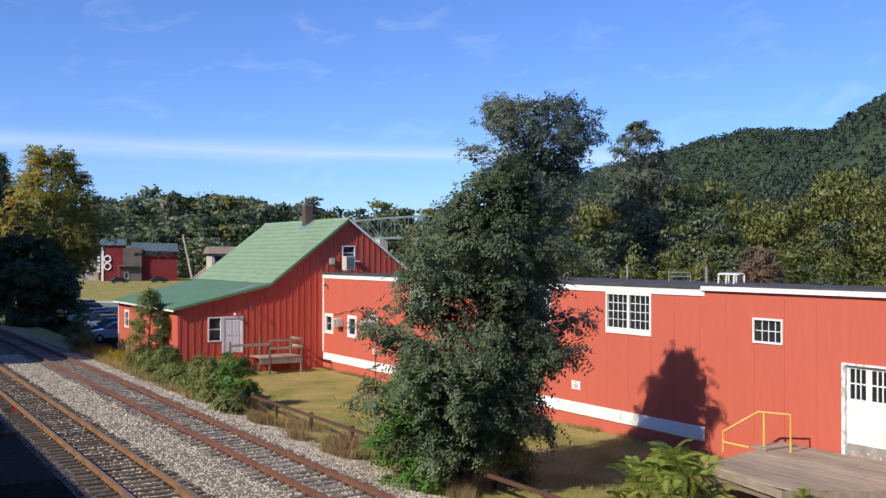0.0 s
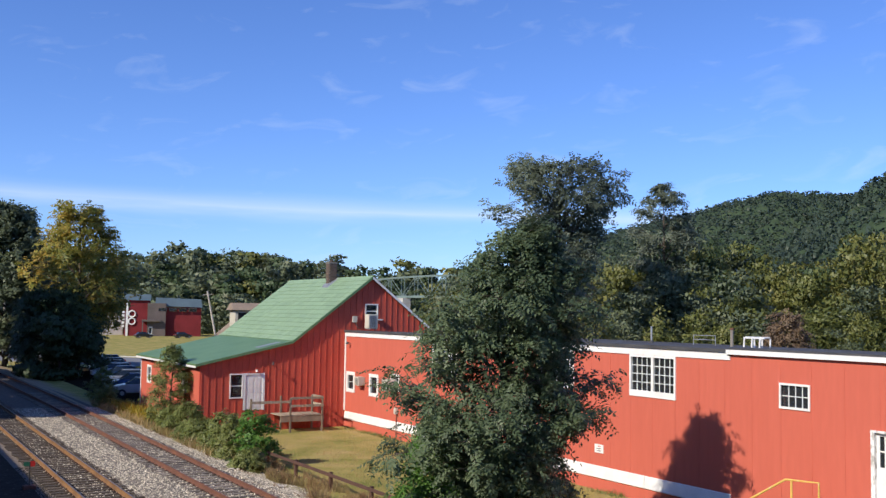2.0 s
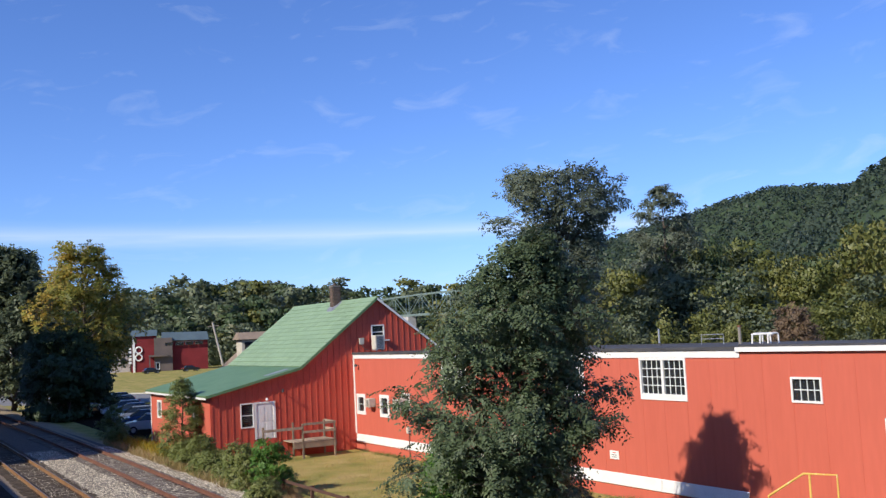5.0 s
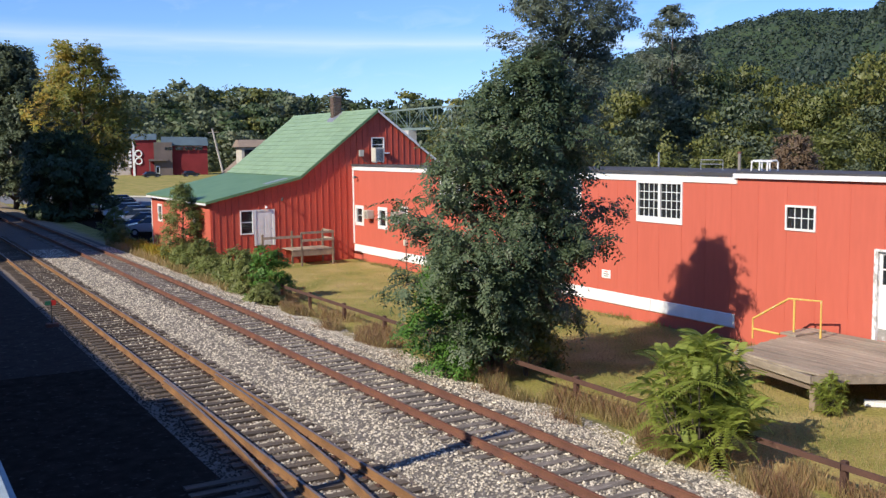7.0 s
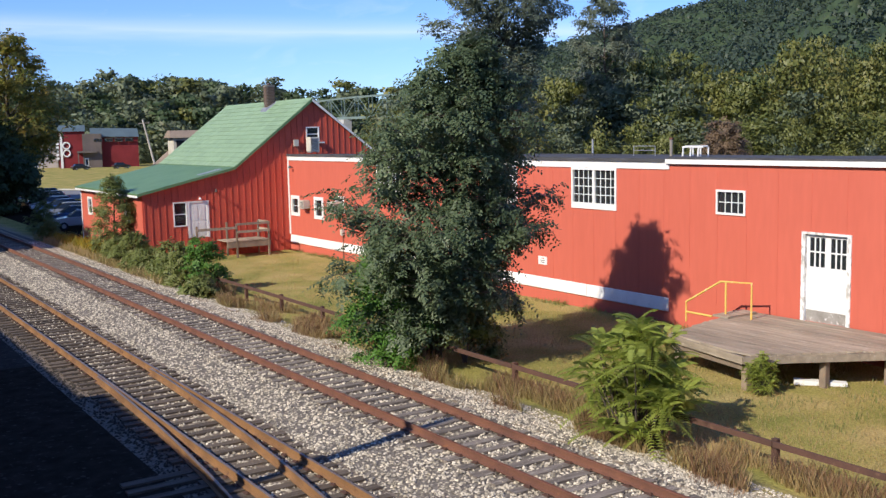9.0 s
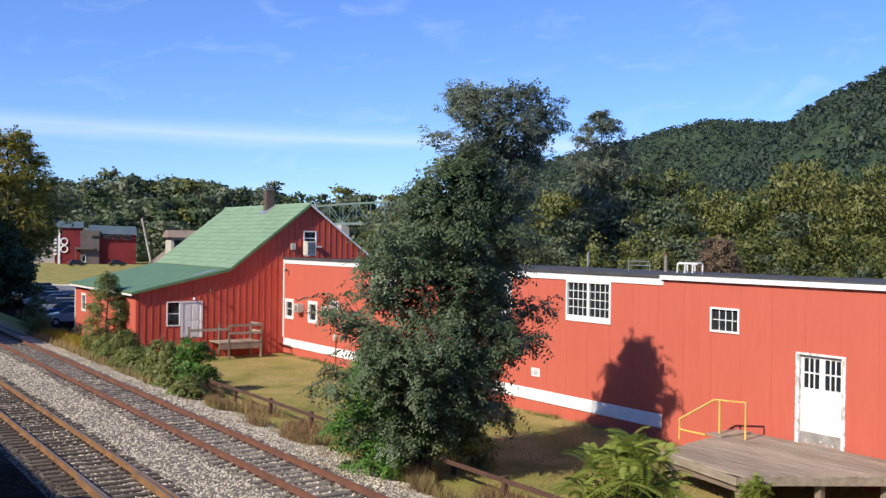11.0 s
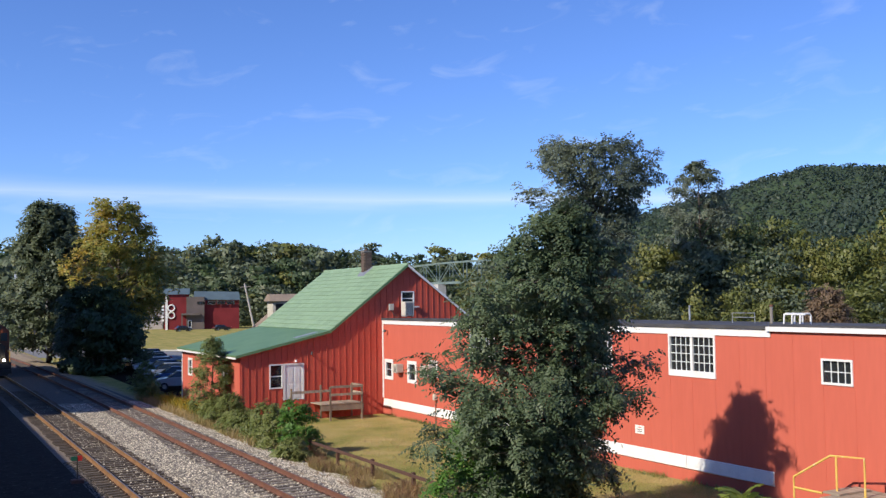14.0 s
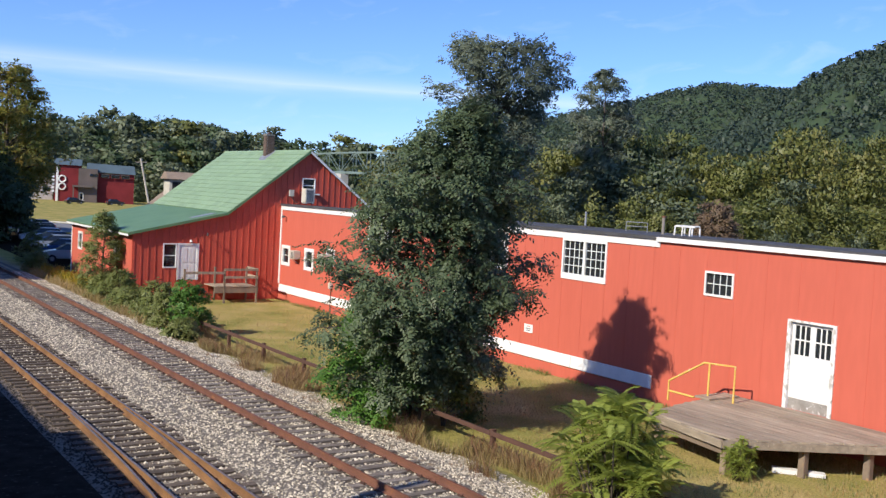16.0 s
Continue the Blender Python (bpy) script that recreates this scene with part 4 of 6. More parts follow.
part("rear_wall", Shape().box(XR - 0.2, BY0 + 0.2, -0.45, XR, BY1 - 0.2, ZR - 0.02), M["barnred"], barn)
part("floor", Shape().box(XL + 0.2, BY0 + 0.2, 0.5, XR - 0.2, BY1 - 0.2, 0.6), M["dark"], barn)
part("corner_board", Shape().box(XL - 0.03, BY1 - 0.16, -0.3, XL - 0.002, BY1 - 0.01, ZL - 0.25), M["white"], barn)
part("fascia", Shape().box(XL - 0.32, BY0 - 0.2, ZL - 0.19, XL - 0.28, BY1 + 0.2, ZL - 0.05), M["white"], barn, "white eaves board")
window_x(barn, XL, 58.7, 60.0, 1.75, 2.95, 1, 2, 0, 0, 0.14, label="white sash window")
window_x(barn, XL, 67.3, 68.4, 1.75, 2.95, 1, 2, 0, 0, 0.14, label="white sash window")
OV = 0.22


def slab(xa, za, xb, zb, t0, t1, y0=BY0 - OV, y1=BY1 + OV):
    """A sloping roof slab between two lines, t0 to t1 above them."""
    return Shape().hexa([(xa, y0, za + t0), (xb, y0, zb + t0), (xb, y1, zb + t0), (xa, y1, za + t0)], [(xa, y0, za + t1), (xb, y0, zb + t1), (xb, y1, zb + t1), (xa, y1, za + t1)])


k1 = (ZK - ZL) / (XK - XL)
k2 = (ZP - ZK) / (XP - XK)
part("low_roof", slab(XL - 0.32, ZL - 0.32 * k1, XK, ZK, 0.0, 0.10), M["greenroof2"], barn, "dark green lower roof")
part("roof_deck", slab(XK + 0.002, ZK, XP, ZP, 0.0, 0.08), M["greenroof2"], barn)
part("rear_roof", slab(XP + 0.002, ZP, XR + 0.3, ZR - 0.3 * 0.755, 0.0, 0.10), M["greenroof2"], barn, "green rear roof")
part("ridge_cap", Shape().prism([(XP - 0.16, ZP + 0.02), (XP, ZP + 0.165), (XP + 0.16, ZP + 0.02), (XP, ZP + 0.125)], BY0 - OV - 0.01, BY1 + OV + 0.01), M["greenroof"], barn)
for (xa, za), (xb, zb) in (((XL - 0.32, ZL - 0.32 * k1), (XK, ZK)), ((XK, ZK), (XP, ZP))):
    part("rake_trim", Shape().hexa([(xa, BY0 - OV - 0.03, za - 0.06), (xb, BY0 - OV - 0.03, zb - 0.06), (xb, BY0 - OV - 0.003, zb - 0.06), (xa, BY0 - OV - 0.003, za - 0.06)],
                                   [(xa, BY0 - OV - 0.03, za + 0.10), (xb, BY0 - OV - 0.03, zb + 0.10), (xb, BY0 - OV - 0.003, zb + 0.10), (xa, BY0 - OV - 0.003, za + 0.10)]), M["greenroof2"], barn)
part("rake_trim", Shape().hexa([(XP, BY0 - OV - 0.03, ZP - 0.06), (XR + 0.3, BY0 - OV - 0.03, ZR - 0.29), (XR + 0.3, BY0 - OV - 0.003, ZR - 0.29), (XP, BY0 - OV - 0.003, ZP - 0.06)],
                               [(XP, BY0 - OV - 0.03, ZP + 0.10), (XR + 0.3, BY0 - OV - 0.03, ZR - 0.13), (XR + 0.3, BY0 - OV - 0.003, ZR - 0.13), (XP, BY0 - OV - 0.003, ZP + 0.10)]), M["white"], barn, "pale rake board")
part("roof_patch", Shape().hexa([(XK - 1.9, BY0 + 0.5, ZK - 1.9 * k1 + 0.105), (XK - 0.5, BY0 + 0.5, ZK - 0.5 * k1 + 0.105), (XK - 0.5, BY0 + 1.15, ZK - 0.5 * k1 + 0.105), (XK - 1.9, BY0 + 1.15, ZK - 1.9 * k1 + 0.105)],
                                [(XK - 1.9, BY0 + 0.5, ZK - 1.9 * k1 + 0.12), (XK - 0.5, BY0 + 0.5, ZK - 0.5 * k1 + 0.12), (XK - 0.5, BY0 + 1.15, ZK - 0.5 * k1 + 0.12), (XK - 1.9, BY0 + 1.15, ZK - 1.9 * k1 + 0.12)]), M["metal"], barn, "pale metal patch")

# door, windows of the gable
dr = part("door", Shape().box(19.52, BY0 - 0.04, 0.85, 19.64, BY0 + 0.08, 3.0).box(20.7, BY0 - 0.04, 0.85, 20.82, BY0 + 0.08, 3.0).box(19.64, BY0 - 0.04, 2.9, 20.7, BY0 + 0.08, 3.0), M["white"], barn, "white painted door and frame")
part("leaf", Shape().box(19.64, BY0 - 0.005, 0.86, 20.7, BY0 + 0.05, 2.9), M["white"], dr)
for za, zb in ((1.0, 1.75), (1.9, 2.75)):
    for xa in (19.78, 20.22):
        part("panel", Shape().box(xa, BY0 - 0.02, za, xa + 0.34, BY0 - 0.006, zb), M["white"], dr)
part("knob", Shape().tube([(20.6, BY0 - 0.08, 1.85), (20.6, BY0, 1.85)], [0.03, 0.025], 8), M["metal"], dr)


def window_y(parent, y, x0, x1, z0, z1, label, frame=0.07):
    fr = Shape()
    for a, b, c, d in ((x0, x0 + frame, z0, z1), (x1 - frame, x1, z0, z1), (x0 + frame, x1 - frame, z1 - frame, z1), (x0 + frame, x1 - frame, z0, z0 + frame)):
        fr.box(a, y - 0.04, c, b, y + 0.1, d)
    w = part("window", fr, M["white"], parent, label)
    zm = (z0 + z1) / 2
    for za, zb in ((z0 + frame, zm), (zm, z1 - frame)):
        g = part("pane", Shape().box(x0 + frame, y + 0.05, za, x1 - frame, y + 0.056, zb), M["glass"], w)
        g.visible_shadow = False
    part("glazing_bar", Shape().box(x0 + frame, y + 0.03, zm - 0.025, x1 - frame, y + 0.07, zm + 0.025), M["white"], w)
    return w


window_y(barn, BY0, 18.67, 19.5, 1.55, 2.99, "white sash window beside the door")
window_y(barn, BY0, 27.32, 28.23, 6.31, 7.23, "small white gable window")
part("sill", Shape().box(28.0, BY0 - 0.2, 6.2, 28.5, BY0 - 0.001, 6.28), M["white"], barn)
lamp2 = thing("door_lamp", (20.27, 56.3, 3.16), "small white lamp above the barn door", "lamp")
part("bulb", Shape().tube([(20.27, BY0 - 0.16, 3.08), (20.27, BY0 - 0.14, 3.2)], [0.09, 0.05], 10), M["white"], lamp2)
part("bracket", Shape().beam((20.27, BY0, 3.2), (20.27, BY0 - 0.15, 3.2), 0.05), M["metal"], lamp2)
bk = thing("wire_bracket", (21.3, 56.3, 3.5), "dark iron wire bracket on the barn wall", "bracket")
part("arm", Shape().beam((21.28, BY0, 3.5), (21.2, BY0 - 0.35, 3.55), 0.06), M["grille"], bk)
part("insulator", Shape().tube([(21.2, BY0 - 0.35, 3.5), (21.2, BY0 - 0.35, 3.68)], [0.05, 0.04], 8), M["grille"], bk)
air_conditioner((27.45, 56.05, 5.70), 0.62, 0.6, 0.88, "aged white cooling unit standing on the flat roof", "y")
eb = thing("electric_box", (26.6, 56.35, 6.1), "small grey electric box on the barn gable", "electric box")
part("box", Shape().box(26.45, BY0 - 0.12, 6.05, 26.75, BY0 - 0.001, 6.45), M["acbox"], eb)
part("conduit", Shape().tube([(26.6, BY0 - 0.06, 6.05), (26.75, BY0 - 0.15, 5.75), (27.0, BY0 - 0.2, 5.65)], [0.02] * 3, 6), M["grille"], eb)


def roof_z(x):
    return ZL + (x - XL) * k1 if x < XK else (ZK + (x - XK) * k2 if x < XP else ZP - (x - XP) * 0.755)


# chimney of single bricks
ch = thing("chimney", (27.0, 62.1, 8.2), "old brick chimney on the green barn roof", "chimney")
cx, cy, cw = 27.35, 61.8, 0.24
part("core", Shape().box(cx - cw + 0.02, cy - cw + 0.02, 7.9, cx + cw - 0.02, cy + cw - 0.02, 9.95), M["mortar"], ch)
part("flashing", Shape().hexa([(cx - 0.5, cy - 0.5, roof_z(cx - 0.5) + 0.09), (cx + 0.37, cy - 0.5, roof_z(cx + 0.37) + 0.09), (cx + 0.37, cy + 0.5, roof_z(cx + 0.37) + 0.09), (cx - 0.5, cy + 0.5, roof_z(cx - 0.5) + 0.09)],
                              [(cx - 0.4, cy - 0.4, roof_z(cx - 0.4) + 0.28), (cx + 0.36, cy - 0.4, roof_z(cx + 0.36) + 0.16), (cx + 0.36, cy + 0.4, roof_z(cx + 0.36) + 0.16), (cx - 0.4, cy + 0.4, roof_z(cx - 0.4) + 0.28)]), M["metal"], ch)
brick_a = Shape().box(-0.11, -0.04, 0, 0.15, 0.04, 0.085).mesh("brick", M["brick"])
for row in range(14):
    z = 8.55 + row * 0.1
    for side in range(4):
        for k in (-0.36, 0.36):
            o = new("brick", brick_a)
            o.parent, o.matrix_parent_inverse = ch, ch.matrix_basis.inverted()
            u = k * 0.31 + (0.04 if row % 2 else -0.04)
            dx, dy = ((u, -cw), (cw, u), (u, cw), (-cw, u))[side]
            o.matrix_basis = pose(cx + dx, cy + dy, z, 0, 0, 90 if side % 2 else 0)
part("cap", Shape().box(cx - cw - 0.07, cy - cw - 0.07, 9.95, cx + cw + 0.07, cy + cw + 0.07, 10.05), M["mortar"], ch, bevel=0.02)
part("flue", Shape().tube([(cx, cy, 10.04), (cx, cy, 10.2)], [0.13, 0.12], 10), M["brick"], ch)

# landing with rails in front of the barn door
ld = thing("wooden_landing", (22, 55, -0.35), "grey weathered wooden landing with rails at the barn", "landing")
for k in range(5, 12):
    part("plank", Shape().box(19.3 + k * 0.38, 54.6, 0.60, 19.66 + k * 0.38, BY0 - 0.05, 0.645), M["wood"], ld)
for x in (19.4, 21.8, 23.8):
    for y in (54.65, 56.2):
        if x == 19.4 and y > 56:
            continue
        part("post", Shape().box(x - 0.05, y - 0.05, -0.4, x + 0.05, y + 0.05, 1.65), M["wood2"], ld)
for z in (1.1, 1.55):
    part("rail", Shape().box(21.8, 54.57, z, 23.85, 54.6, z + 0.14), M["wood"], ld)
    part("rail", Shape().box(23.85, 54.6, z, 23.88, 56.3, z + 0.14), M["wood"], ld)
part("rail", Shape().box(19.4, 54.57, 1.35, 21.8, 54.6, 1.5), M["wood"], ld)
part("joist", Shape().box(21.2, 54.62, 0.25, 23.9, 54.68, 0.595), M["wood2"], ld)
part("joist", Shape().box(23.8, 54.7, 0.25, 23.86, 56.3, 0.595), M["wood2"], ld)

# loading dock of weathered planks
dk = thing("loading_dock", (24, 17, -0.35), "weathered grey plank loading dock on posts", "loading dock")
poly = [(25.98, 21.3), (21.35, 20.25), (20.7, 17.0), (24.0, 15.0), (25.98, 13.8)]


def span_y(x):
    hits = []
    for (x0, y0), (x1, y1) in zip(poly, poly[1:] + poly[:1]):
        if abs(x1 - x0) > 1e-6 and min(x0, x1) <= x <= max(x0, x1):
            hits.append(y0 + (y1 - y0) * (x - x0) / (x1 - x0))
    return (min(hits), max(hits)) if len(hits) > 1 else None


rd = random.Random(11)
x = 20.86
while x < 25.9:
    wdt = 0.19
    a, b = span_y(x), span_y(min(x + wdt, 25.95))
    if a and b:
        z = 0.655 + rd.uniform(-0.006, 0.006)
        j0, j1 = rd.uniform(-0.05, 0.05), rd.uniform(-0.05, 0.05)
        part("plank", Shape().hexa([(x, a[0] + j0, z - 0.05), (x + wdt, b[0] + j0, z - 0.05), (x + wdt, b[1] + j1, z - 0.05), (x, a[1] + j1, z - 0.05)], [(x, a[0] + j0, z), (x + wdt, b[0] + j0, z), (x + wdt, b[1] + j1, z), (x, a[1] + j1, z)]), M["wood"], dk)
    x += wdt + 0.012
for (p, q) in zip(poly[1:4], poly[2:5]):
    part("edge_beam", Shape().beam((*p, 0.50), (*q, 0.50), 0.10, 0.20), M["wood"], dk)
part("edge_beam", Shape().beam((*poly[0], 0.50), (*poly[1], 0.50), 0.10, 0.20), M["wood"], dk)
part("lower_beam", Shape().beam((21.4, 20.1, 0.30), (20.85, 17.1, 0.30), 0.12, 0.18), M["wood2"], dk)
for x, y in ((20.95, 17.1), (22.75, 16.0), (24.3, 15.1), (21.5, 20.0), (23.6, 20.5), (23.2, 18.4)):
    part("post", Shape().box(x - 0.10, y - 0.10, -0.45, x + 0.10, y + 0.10, 0.42), M["wood2"], dk, bevel=0.015)
part("step", Shape().box(24.3, 20.6, 0.66, 25.7, 21.2, 0.72), M["wood"], dk)
hr = thing("yellow_handrail", (24.5, 20.9, 0.66), "yellow painted pipe handrail on the dock", "handrail")
P0, P1, P2 = (24.45, 22.45, 0.95), (24.6, 21.15, 1.75), (24.75, 20.05, 1.8)
for pts in ([(24.45, 22.45, 0.3), P0, P1, P2, (24.75, 20.05, 0.62)], [(24.62, 20.95, 0.62), (24.62, 20.95, 1.76)], [(24.45, 22.45, 0.62), (24.5, 21.4, 0.6)]):
    part("pipe", Shape().tube(pts, [0.035] * len(pts), 8), M["yellow"], hr)
wp = thing("white_panel", (23.4, 16.4, -0.35), "white scrap panel lying under the dock", "panel")
part("panel", Shape().hexa([(22.3, 16.6, -0.33), (23.2, 15.6, -0.33), (23.35, 15.75, -0.33), (22.45, 16.75, -0.33)], [(22.3, 16.6, -0.2), (23.2, 15.6, -0.24), (23.35, 15.75, -0.22), (22.45, 16.75, -0.18)]), M["white"], wp)

# low fence of old rails on short posts
fn = thing("rail_fence", (16.1, 25, -0.3), "low rusty fence of old rails on short posts", "fence")
fence_y = [4, 8, 12.4, 16.6, 20.9, 25.2, 29.0, 32.4, 36, 39.6, 43]
for y in fence_y:
    part("post", Shape().box(16.05, y - 0.07, -0.5, 16.17, y + 0.07, 0.42), M["rustdark"], fn, bevel=0.01)
for a, b in zip(fence_y[:-1], fence_y[1:]):
    part("rail", Shape().box(15.99, a + 0.01, 0.26, 16.046, b - 0.01, 0.38), M["rustdark"], fn)

# scrap boards left lying on the shoulder of the siding
for x, y, turn, ln, wd in ((14.2, 41.9, 62, 1.5, 0.2), (14.45, 41.5, 48, 1.1, 0.16), (14.3, 36.8, 80, 0.9, 0.14)):
    sb = thing("scrap_board", (0, 0, 0), "pale weathered scrap board lying on the ballast", "board", "scrap boards")
    part("board", Shape().hexa([(-ln / 2, -wd / 2, 0), (ln / 2, -wd / 2 + 0.02, 0), (ln / 2 - 0.05, wd / 2, 0), (-ln / 2 + 0.03, wd / 2, 0)], [(-ln / 2, -wd / 2, 0.045), (ln / 2, -wd / 2 + 0.02, 0.05), (ln / 2 - 0.05, wd / 2, 0.045), (-ln / 2 + 0.03, wd / 2, 0.05)]), M["palepole"], sb)
    sb.matrix_basis = pose(x, y, -0.13, 0, 5, turn)

# parapet of the overpass
pr = thing("parapet", (-0.3, 3, 5.0), "pale blue-grey painted parapet with peeling patches", "parapet", kind="structure")
part("cap", Shape().box(-0.55, -4, 5.93, 0.19, 7, 6.0), M["railing"], pr, bevel=0.015)
part("panel", Shape().box(-0.35, -4, -0.1, 0.0, 7, 5.93), M["concrete"], pr)

# unseen block added to cast the shadow beside the tracks
st = thing("shadow_block", (-7, 25, 0), "unseen long block added to cast the shadow beside the tracks", "building", kind="structure")
part("body", Shape().box(-11, -6, -0.1, -4.0, 65, 6.6), M["farwall"], st)
# Both roof heights are set by where the shadow edge should lie.
part("roof", Shape().box(-11.5, 24.0, 6.6, -3.5, 65.5, 6.8), M["tar"], st)
part("raised_roof", Shape().box(-11.5, -6.5, 6.6, -3.5, 23.99, 7.25), M["tar"], st)
# Taller mass added only to hold back sky light from the left.
part("upper_storey", Shape().box(-20, -6, 6.6, -11.51, 65, 10.6), M["farwall"], st)
# Deck and piers out of view, added to cut sky light on the ground.
ov = thing("overpass", (5, -5, 5), "unseen concrete overpass deck behind the viewpoint, added to block sky light", "overpass", kind="structure")
part("deck", Shape().box(-14, -9, 4.9, 40, -0.6, 5.6), M["concrete"], ov)
part("pier", Shape().box(2.2, -7, -0.1, 3.4, -2, 4.9), M["concrete"], ov)
part("pier", Shape().box(17.5, -7, -0.45, 18.7, -2, 4.9), M["concrete"], ov)
up1 = thing("utility_pole", (-2.6, 15.3, 0), "tall wooden utility pole beside the tracks", "utility pole")
part("pole", Shape().tube([(-2.6, 15.3, -0.2), (-2.6, 15.3, 10.9)], [0.21, 0.16], 12), M["pole"], up1)


# ---- trees and bushes ----
def shape_of(*pairs):
    """A crown profile through (height share, radius share)."""
    hs, rs = zip(*pairs)
    return lambda h: float(np.interp(h, hs, rs))


def polar(deg, d, z=0.0):
    return (d * math.sin(radians(deg)), d * math.cos(radians(deg)), z)


branch_tree("locust_tree", (16.15, 25.15, -0.35), "dark green leafy locust tree beside the rail fence", M["lf_locust"], 10.0, 1.3, 2.75,
            shape_of((0, 0.55), (0.1, 0.68), (0.25, 0.9), (0.36, 1.0), (0.55, 0.88), (0.75, 0.68), (0.9, 0.36), (1, 0.05)), 72, 15, 12, 0.5, 0.14, 27, trunk=0.17, pairs=6, lean=(0.65, -1.4), droop=0.5, wide=(1.2, 0.70),
            reach=0.44, uneven=0.3, thin=0.5, bare=0.14, fluff=0.75, rise=0.6, width=0.46)
branch_tree("bush", (14.65, 25.25, -0.27), "bright green bush at the foot of the locust", M["lf_fresh"], 4.0, 0.2, 1.2, shape_of((0, 0.8), (0.4, 1), (1, 0.35)), 26, 7, 8, 0.42, 0.13, 5, trunk=0.04, pairs=5, droop=0.8, category="bush")
tree("bush", (16.9, 24.4, -0.35), "small-leaved bush under the locust", M["lf_bush"], 1.9, 0.1, 1.3, shape_of((0, 0.8), (0.4, 1), (1, 0.3)), 24, 0.38, 6000, 0.11, 6, trunk=0.04, limbs=10, category="bush", stems=3)
branch_tree("tall_tree", (*polar(37.0, 85)[:2], -0.35), "tall open-crowned tree behind the long building", M["lf_tall"], 21.4, 10.5, 5.2,
            shape_of((0, 0.4), (0.2, 0.65), (0.45, 0.95), (0.8, 1.0), (1, 0.6)), 44, 10, 12, 0.85, 0.30, 31, trunk=0.34, pairs=4, rise=0.9, droop=0.3, reach=0.36, uneven=0.28, bare=0.35)
branch_tree("tall_tree", (*polar(42.9, 100)[:2], -0.35), "slender open-crowned tall tree among the woods", M["lf_tall"], 21.4, 10.0, 2.8,
            shape_of((0, 1.0), (0.5, 0.9), (0.8, 0.85), (1, 0.3)), 26, 7, 9, 0.85, 0.30, 32, trunk=0.25, pairs=4, rise=0.6, uneven=0.35, bare=0.4, reach=0.34)
branch_tree("young_tree", (15.9, 58.6, -0.3), "young bushy tree in front of the barn", M["lf_bush"], 5.2, 0.3, 1.15, shape_of((0, 0.8), (0.3, 1.0), (0.65, 0.7), (1, 0.15)), 36, 7, 9, 0.36, 0.13, 41, trunk=0.07, pairs=3, rise=0.4, uneven=0.42, reach=0.5)
rb = random.Random(8)
for k, (x, y, h, r) in enumerate(((15.6, 53.9, 2.1, 1.1), (15.4, 50.6, 1.5, 1.0), (15.6, 47.9, 2.1, 1.0), (15.4, 45.4, 2.0, 1.0), (15.6, 43.2, 2.6, 1.0), (15.5, 56.6, 1.6, 1.0), (14.8, 41.6, 1.1, 0.7), (15.0, 72.0, 1.6, 0.7), (16.3, 79.5, 2.6, 1.0), (15.3, 52.2, 1.3, 0.8))):
    branch_tree("bush", (x, y, -0.32), "green wild shrub beside the siding", M["lf_fresh"] if k == 4 else M["lf_bush"], h, 0.15, r, shape_of((0, 0.9), (0.45, 1), (1, 0.3)), 20, 6, 8, 0.28, 0.14, 50 + k, trunk=0.035, pairs=3, category="bush", group="wild shrubs")
branch_tree("bush", (*polar(49.5, 71)[:2], -0.35), "russet-brown tall bush behind the long building", M["lf_russet"], 7.7, 1.0, 2.0, shape_of((0, 0.8), (0.5, 1), (1, 0.5)), 34, 8, 9, 0.5, 0.22, 77, trunk=0.07, pairs=3, uneven=0.3, category="bush")
branch_tree("maple_tree", (*polar(10.1, 116)[:2], -0.35), "maple turning yellow and orange beside the car park", M["lf_maple"], 18.9, 6.0, 5.4, shape_of((0, 0.6), (0.3, 1), (0.65, 0.85), (1, 0.25)), 52, 8, 7, 0.9, 0.40, 61, trunk=0.3, pairs=4, rise=0.7, droop=0.2)
branch_tree("broad_tree", (*polar(6.7, 128)[:2], -0.35), "dark green broadleaf tree beside the far fence", M["lf_wood"], 20.0, 3.0, 5.4, shape_of((0, 0.9), (0.35, 1), (0.6, 0.72), (0.8, 0.5), (1, 0.2)), 60, 9, 9, 1.0, 0.5, 62, trunk=0.3, pairs=4, rise=0.6)
# The dark leaf colour here takes on part of the shade below the maple.
branch_tree("broad_tree", (*polar(8.9, 111)[:2], -0.35), "tree hanging over the far fence, shade in its dark leaf colour", M["lf_dark"], 9.2, 2.2, 4.1, shape_of((0, 0.8), (0.4, 1), (1, 0.4)), 40, 8, 8, 0.9, 0.36, 63, trunk=0.2, pairs=4, rise=0.3, uneven=0.4)
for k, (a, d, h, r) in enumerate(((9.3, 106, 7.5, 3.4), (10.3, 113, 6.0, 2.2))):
    tree("dark_shrub", (*polar(a, d)[:2], -0.35), "undergrowth below the maple, shade in its dark leaf colour", M["lf_dark"], h, 0.4, r, shape_of((0, 0.8), (0.4, 1), (1, 0.4)), 40, 1.0, 8000, 0.45, 66 + k, trunk=0.1, limbs=14, category="shrub", group="undergrowth", stems=2)
